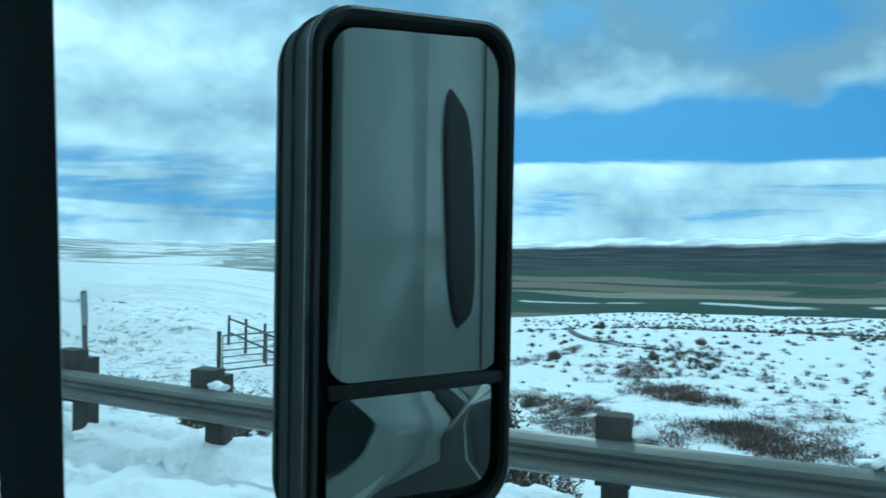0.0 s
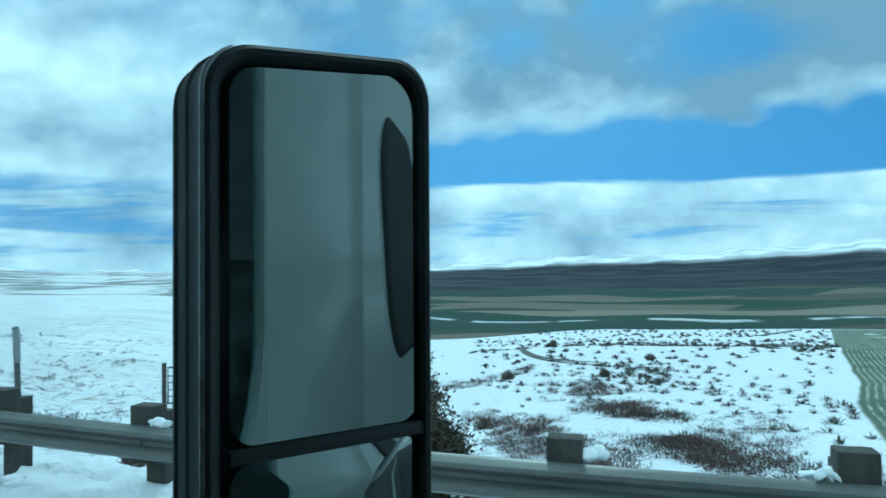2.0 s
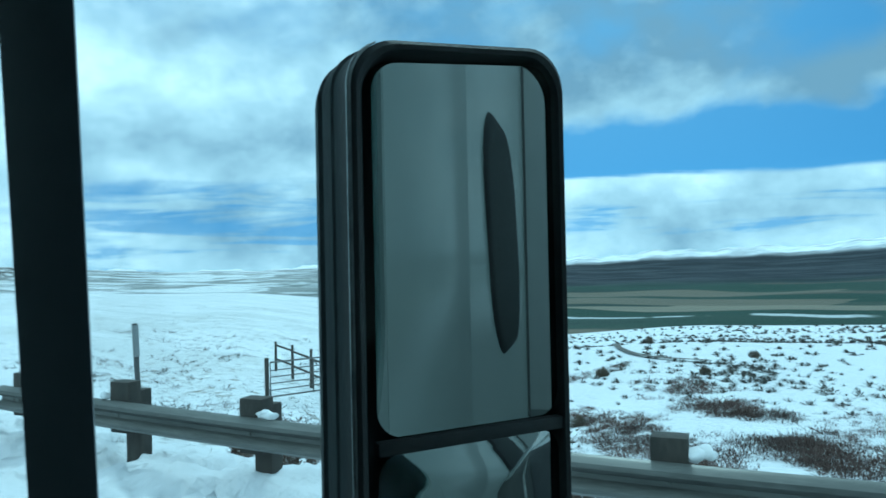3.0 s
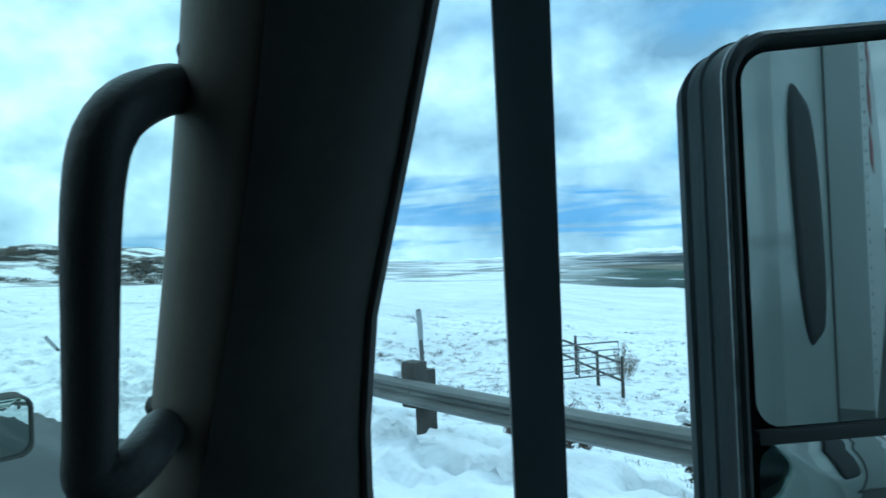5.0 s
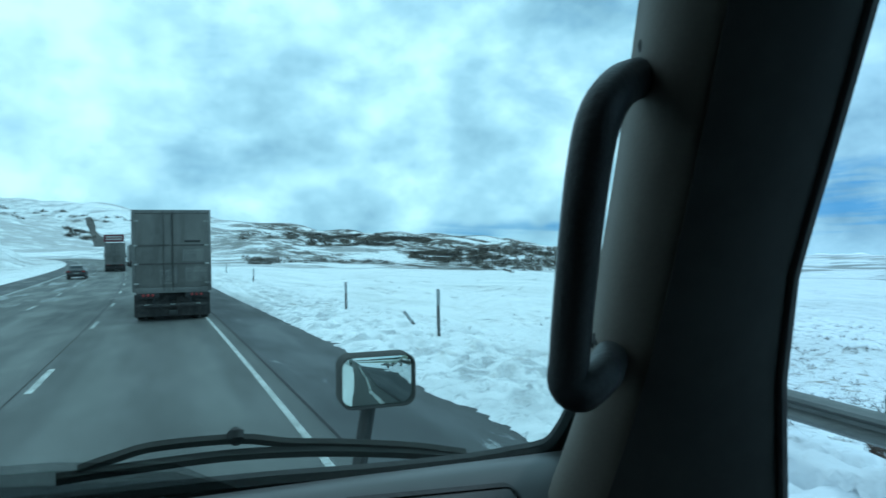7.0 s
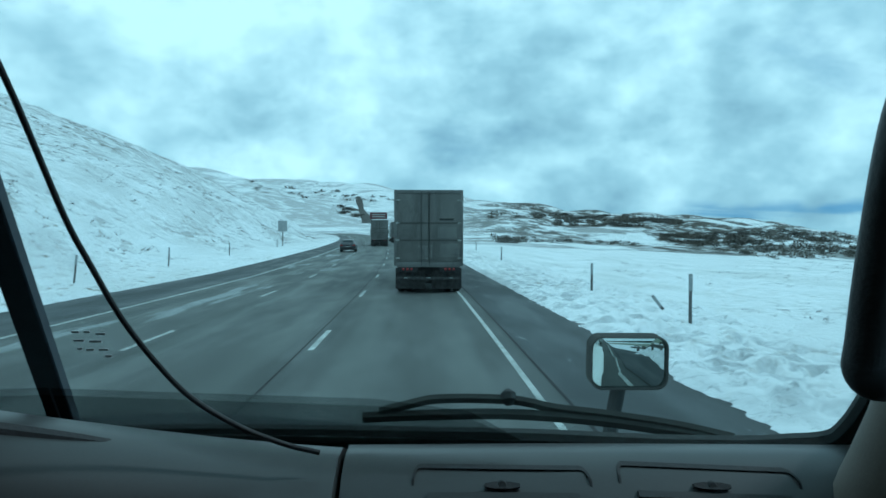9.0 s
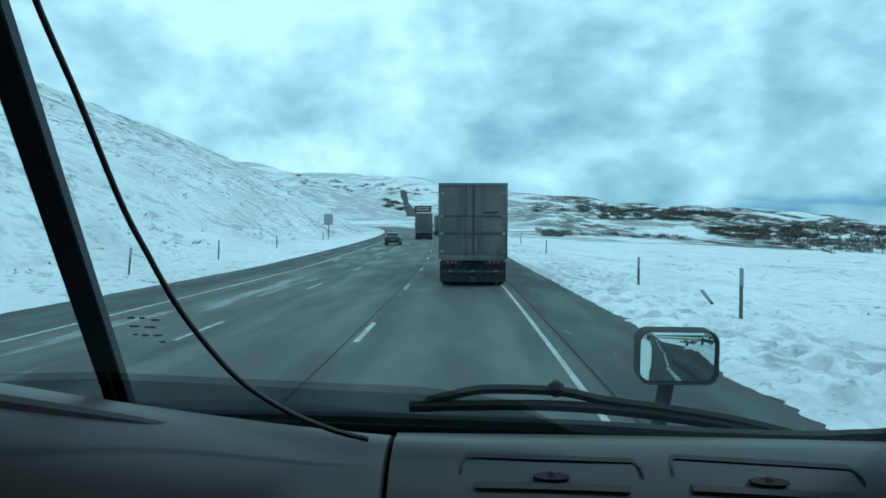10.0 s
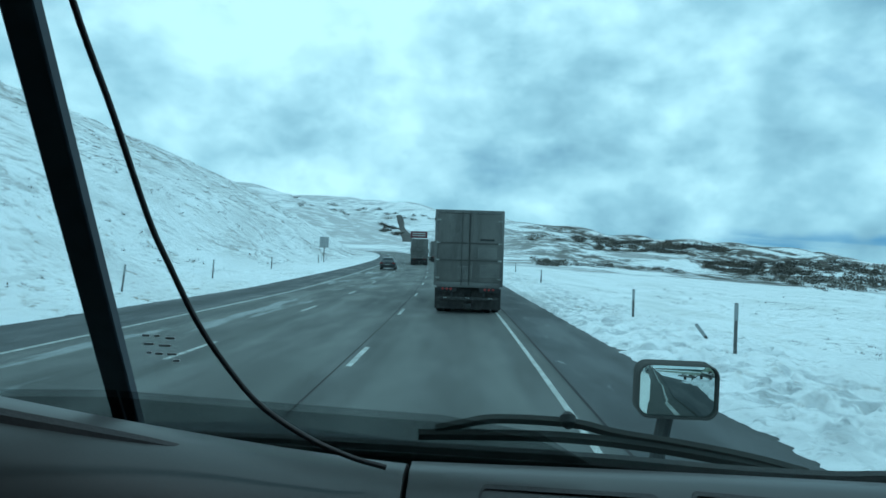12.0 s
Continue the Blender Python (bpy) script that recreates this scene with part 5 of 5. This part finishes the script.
def semi_trailer(at, turn, label, length=14.0, paint=TRAILER_DOOR, skin=TRAILER_METAL, detail=True, group="", tractor=True, height=4.02):
    t = thing("semi_trailer", label, "semi truck", at, group, turn=turn)
    h0, h1, hw = 1.12, height, 1.29
    bm = bmesh.new()
    box(bm, -hw, hw, 0.06, length, h0, h1, 0.03)
    part("body", bm, skin, t, "grey ribbed trailer box")
    bm = bmesh.new()
    for a in (-1, 1):
        box(bm, a * hw - 0.055, a * hw + 0.055, -0.02, 0.12, h0 - 0.05, h1 + 0.01, 0.012)
    box(bm, -hw + 0.055, hw - 0.055, -0.02, 0.12, h1 - 0.13, h1 + 0.01, 0.012)
    box(bm, -hw + 0.055, hw - 0.055, -0.02, 0.12, h0 - 0.10, h0 + 0.10, 0.012)
    part("rear_frame", bm, skin, t, "steel rear frame")
    for a in (-1, 1):
        bm = bmesh.new()
        x0, x1 = (0.012, hw - 0.06) if a > 0 else (-hw + 0.06, -0.012)
        box(bm, x0, x1, -0.012, 0.05, h0 + 0.11, h1 - 0.14, 0.008)
        d = part("rear_door", bm, paint, t, "grime-streaked grey rear door")
        for z in (h0 + 0.95, h0 + 1.62):
            bm = bmesh.new()
            box(bm, x0 + 0.02, x1 - 0.02, -0.024, -0.008, z - 0.035, z + 0.035, 0.006)
            part("rub_rail", bm, RUB, d, "horizontal rub rail")
        for xr in ((0.03,) if a > 0 else (0.28,)):
            bm = bmesh.new()
            tube(bm, [(a * xr, -0.045, h0 - 0.02), (a * xr, -0.045, h1 - 0.06)], 0.015, 8)
            part("lock_rod", bm, RUB, d, "vertical steel lock rod")
        for z in (h0 + 0.25, h0 + 0.95, h0 + 1.62, h1 - 0.4):
            bm = bmesh.new()
            box(bm, a * hw - 0.16 if a > 0 else -hw + 0.02, a * hw - 0.02 if a > 0 else -hw + 0.16, -0.05, -0.01, z - 0.03, z + 0.03, 0.008)
            part("hinge", bm, PLATE, d)
        if detail:
            zones = ((0.45, 1.15, 0.30, 0.85), (0.35, 1.10, 1.05, 1.55), (-0.0, 0.12, 0.25, 0.85)) if a > 0 else ((-0.42, -0.03, 0.22, 0.85),)
            for z0 in zones:
                bm = bmesh.new()
                k = z0[0]
                while k < z0[1]:
                    for j in range(int((z0[3] - z0[2]) / 0.11)):
                        zc = h0 + z0[2] + 0.11 * j
                        q = [bm.verts.new((k, -0.018, zc)), bm.verts.new((k + 0.02, -0.018, zc)), bm.verts.new((k + 0.07, -0.018, zc + 0.085)), bm.verts.new((k + 0.05, -0.018, zc + 0.085))]
                        bm.faces.new(q)
                    k += 0.085
                part("tread_plate", bm, PLATE, d, "bright diagonal scuff plate", False)
            bm = bmesh.new()
            if a > 0:
                box(bm, 0.42, 0.98, -0.020, -0.012, h0 + 1.72, h0 + 1.80)
                part("lettering_bar", bm, BLACK, d, "dark unreadable lettering")
    for a in (-1, 1):
        for k in range(3):
            bm = bmesh.new()
            disc(bm, (a * (0.98 - 0.16 * k), -0.04, h0 - 0.17), (0, 1, 0), 0.048, 0.05, 14, 0, 0.012)
            part("tail_lamp", bm, RED_LENS, t, "red tail lamp")
        bm = bmesh.new()
        box(bm, a * 0.82 - 0.38, a * 0.82 + 0.38, -0.015, 0.04, h0 - 0.28, h0 - 0.08, 0.01)
        part("lamp_panel", bm, BLACK, t)
        bm = bmesh.new()
        box(bm, a * 0.72 - 0.58, a * 0.72 + 0.58, 0.35, 0.37, 0.16, 0.98, 0.008)
        part("mud_flap", bm, TYRE, t, "black mud flap")
        bm = bmesh.new()
        box(bm, a * 0.62 - 0.05, a * 0.62 + 0.05, 0.02, 0.12, 0.58, h0 - 0.08, 0.01)
        part("bumper_strut", bm, BLACK, t)
        for y in (1.2, 2.5):
            for x in (0.78, 1.12):
                wheel(t, a * x, y)
    bm = bmesh.new()
    box(bm, -1.15, 1.15, -0.02, 0.10, 0.52, 0.64, 0.012)
    bump = part("underrun_bumper", bm, TYRE, t, "grimy dark underrun bumper")
    for k in range(5):
        bm = bmesh.new()
        box(bm, -0.95 + 0.44 * k, -0.80 + 0.44 * k, -0.028, -0.021, 0.600, 0.622)
        part("reflector_strip", bm, RUB if k % 2 else WHITE_LINE, bump)
    bm = bmesh.new()
    box(bm, -0.5, 0.5, 0.4, length, 0.75, h0 - 0.01, 0.02)
    part("chassis", bm, BLACK, t)
    # one dark box for the axles and the shade under the trailer
    bm = bmesh.new()
    box(bm, -1.18, 1.18, 0.5, 3.2, 0.36, 0.95, 0.05)
    part("underside_fill", bm, TYRE, t, "dark fill for the axles and the shade between the wheels")
    if tractor:
        bm = bmesh.new()
        L = length
        ring_loft(bm, [[(s * w, y, z) for s, z in ((-1, 0.6), (-1, zt), (1, zt), (1, 0.6))] for y, w, zt in ((L + 0.9, 1.2, 3.7), (L + 2.8, 1.2, 3.6), (L + 3.5, 1.15, 2.3), (L + 5.2, 0.95, 1.9))])
        tr = part("tractor", bm, WHITE_PAINT, t, "white tractor unit")
        for a in (-1, 1):
            bm = bmesh.new()
            box(bm, a * 1.52 - 0.12, a * 1.52 + 0.12, L + 2.9, L + 3.05, 1.95, 2.75, 0.04)
            box(bm, min(a * 1.2, a * 1.5), max(a * 1.2, a * 1.5), L + 2.95, L + 3.0, 2.0, 2.05)
            part("mirror", bm, BLACK, tr, "black tractor mirror")
            for y in (L + 0.6, L + 4.2):
                wheel(t, a * 1.05, y)
    return t


semi_trailer((0.20, 27.4, 0.0), -0.6, "grimy grey semi trailer with twin rear doors on the road", group="lorries on the road")
semi_trailer((-6.75, 108, float(road_z(108))), 3.5, "pale semi trailer in the middle lane", skin=TRAILER_METAL, detail=False, group="lorries on the road")
semi_trailer((-5.0, 138, float(road_z(138))), 4.5, "grey semi trailer far up the inside lane", detail=False, group="lorries on the road")

# own trailer behind the sleeper
ot = thing("own_trailer", "plain white trailer drawn behind the sleeper", "trailer")
bm = bmesh.new()
ring_loft(bm, [[(x, y, z) for y, z in ((-17, 1.15), (-3.70, 1.15), (-3.60, 1.25), (-3.60, 4.0), (-3.70, 4.1), (-17, 4.1))] for x in (MID - 1.43, MID + 1.165)])
part("box", bm, WHITE_PAINT, ot)
for k in range(34):
    bm = bmesh.new()
    disc(bm, (MID + 1.166, -4.1, 1.3 + 0.08 * k), (1, 0, 0), 0.009, 0.008, 8, 0, 0.002)
    part("rivet", bm, STEEL, ot)
for k, (z, hh) in enumerate(((3.75, 0.22), (3.35, 0.28), (2.92, 0.28))):
    bm = bmesh.new()
    box(bm, MID + 1.167, MID + 1.171, -6.6, -5.4, z - hh / 2, z + hh / 2)
    part("fleet_mark_bar", bm, RED_PAINT, ot, "red painted marking")
for a in (-1, 1):
    for y in (-14.2, -15.5):
        wheel(ot, MID - 0.13 + a * 1.05, y)

# ---- far car, signs ----
def car(at, turn, label):
    c = thing("car", label, "car", at, turn=turn)
    bm = bmesh.new()
    body = ((0.0, 0.62, 0.80), (0.05, 0.40, 0.95), (0.5, 0.26, 1.02), (1.3, 0.24, 0.98), (2.6, 0.24, 0.95), (3.3, 0.24, 0.92), (4.2, 0.3, 0.78), (4.5, 0.42, 0.66))
    ring_loft(bm, [[(s * w, y, z) for s, w, z in ((-1, 0.82, z0), (-1, 0.90, z0 + 0.2), (-1, 0.88, z1 - 0.08), (-1, 0.78, z1), (1, 0.78, z1), (1, 0.88, z1 - 0.08), (1, 0.90, z0 + 0.2), (1, 0.82, z0))] for y, z0, z1 in body])
    b = part("body", bm, CAR_PAINT, c)
    bm = bmesh.new()
    ring_loft(bm, [[(s * w, y, z) for s, w, z in ((-1, 0.76, 0.93), (-1, wt, zt), (1, wt, zt), (1, 0.76, 0.93))] for y, wt, zt in ((0.12, 0.7, 0.98), (0.55, 0.60, 1.40), (1.6, 0.60, 1.48), (2.4, 0.60, 1.42), (3.2, 0.7, 0.97))])
    part("cabin", bm, CAR_PAINT, c)
    bm = bmesh.new()
    quad_sheet(bm, [(-0.56, 0.19, 1.03), (0.56, 0.19, 1.03), (0.50, 0.52, 1.36), (-0.50, 0.52, 1.36)], 0.012)
    part("rear_window", bm, CAR_GLASS, c, "dark rear window")
    for a in (-1, 1):
        bm = bmesh.new()
        box(bm, a * 0.70 - 0.14, a * 0.70 + 0.14, -0.02, 0.08, 0.72, 0.86, 0.02)
        part("tail_light", bm, RED_LENS, c, "red tail light")
        for y in (0.85, 3.6):
            bm = bmesh.new()
            disc(bm, (a * 0.80, y, 0.32), (1, 0, 0), 0.32, 0.2, 20, 0, 0.04)
            part("wheel", bm, TYRE, c)
    bm = bmesh.new()
    box(bm, -0.80, 0.80, -0.05, 0.05, 0.36, 0.56, 0.03)
    part("bumper", bm, DARK, c)
    bm = bmesh.new()
    box(bm, -0.25, 0.25, -0.062, -0.052, 0.60, 0.70, 0.003)
    part("plate", bm, WHITE_LINE, c, "blank pale number plate")


car((-8.6, 80, float(road_z(80))), 2.6, "dark hatchback car driving in the outside lane")


def road_sign(at, w, h, top, label, mat, text_bars=0):
    s = thing("road_sign", label, "road sign", at)
    bm = bmesh.new()
    ring_loft(bm, [[(a, y, b + top - h / 2) for a, b in rounded(-w / 2, w / 2, -h / 2, h / 2, 0.06)] for y in (-0.012, 0.012)])
    pl = part("panel", bm, mat, s)
    for k in range(text_bars):
        bm = bmesh.new()
        box(bm, -w * 0.38, w * 0.38, -0.03, -0.016, top - h * (0.32 + 0.32 * k) - 0.16, top - h * (0.32 + 0.32 * k) + 0.16)
        part("message_bar", bm, WHITE_LINE, pl, "pale message row")
    for x in ((-w * 0.3, w * 0.3) if w > 2 else (0.0,)):
        bm = bmesh.new()
        box(bm, x - 0.05, x + 0.05, 0.014, 0.09, -0.4, top - 0.1, 0.01)
        part("post", bm, POST_STEEL, s)


sx, sy = -19.5, 98.0
road_sign((sx, sy, float(ground_z(sx, sy))), 1.25, 1.5, 3.7, "grey rectangular road sign on a single post", SIGN_BACK)
sx, sy = -14.8, 232.0
road_sign((sx, sy, float(ground_z(sx, sy))), 5.6, 2.2, 8.2, "dark maroon message board on posts beside the road", BOARD, 2)


def rock_rib():
    """A slim dark rib of rock running down the snowy hillside to the road."""
    bm = bmesh.new()
    rings = []
    for k in range(40):
        t = k / 39
        az, r = -4.2 - 1.15 * t ** 0.9, 760 + 360 * t
        w = (9.0 - 4.5 * t) * (1 + 0.25 * noise.noise((k * 0.6, 3, 1)))
        x, y = r * math.sin(radians(az)), r * math.cos(radians(az))
        ring = []
        for u, h in ((-1, -1.0), (-0.7, 1.8), (-0.25, 3.4), (0.2, 3.0), (0.7, 1.5), (1, -1.0)):
            gx = x + u * w
            ring.append(Vector((gx, y, float(ground_z(gx, y)) + 0.45 * h * (1 + 0.5 * noise.noise((k * 0.9, u * 2, 7))))))
        rings.append(ring)
    ring_loft(bm, rings)
    single("rock_face", bm, ROCK, "slim dark rib of bare rock on the snowy hillside", "rock face", kind="structure")


rock_rib()
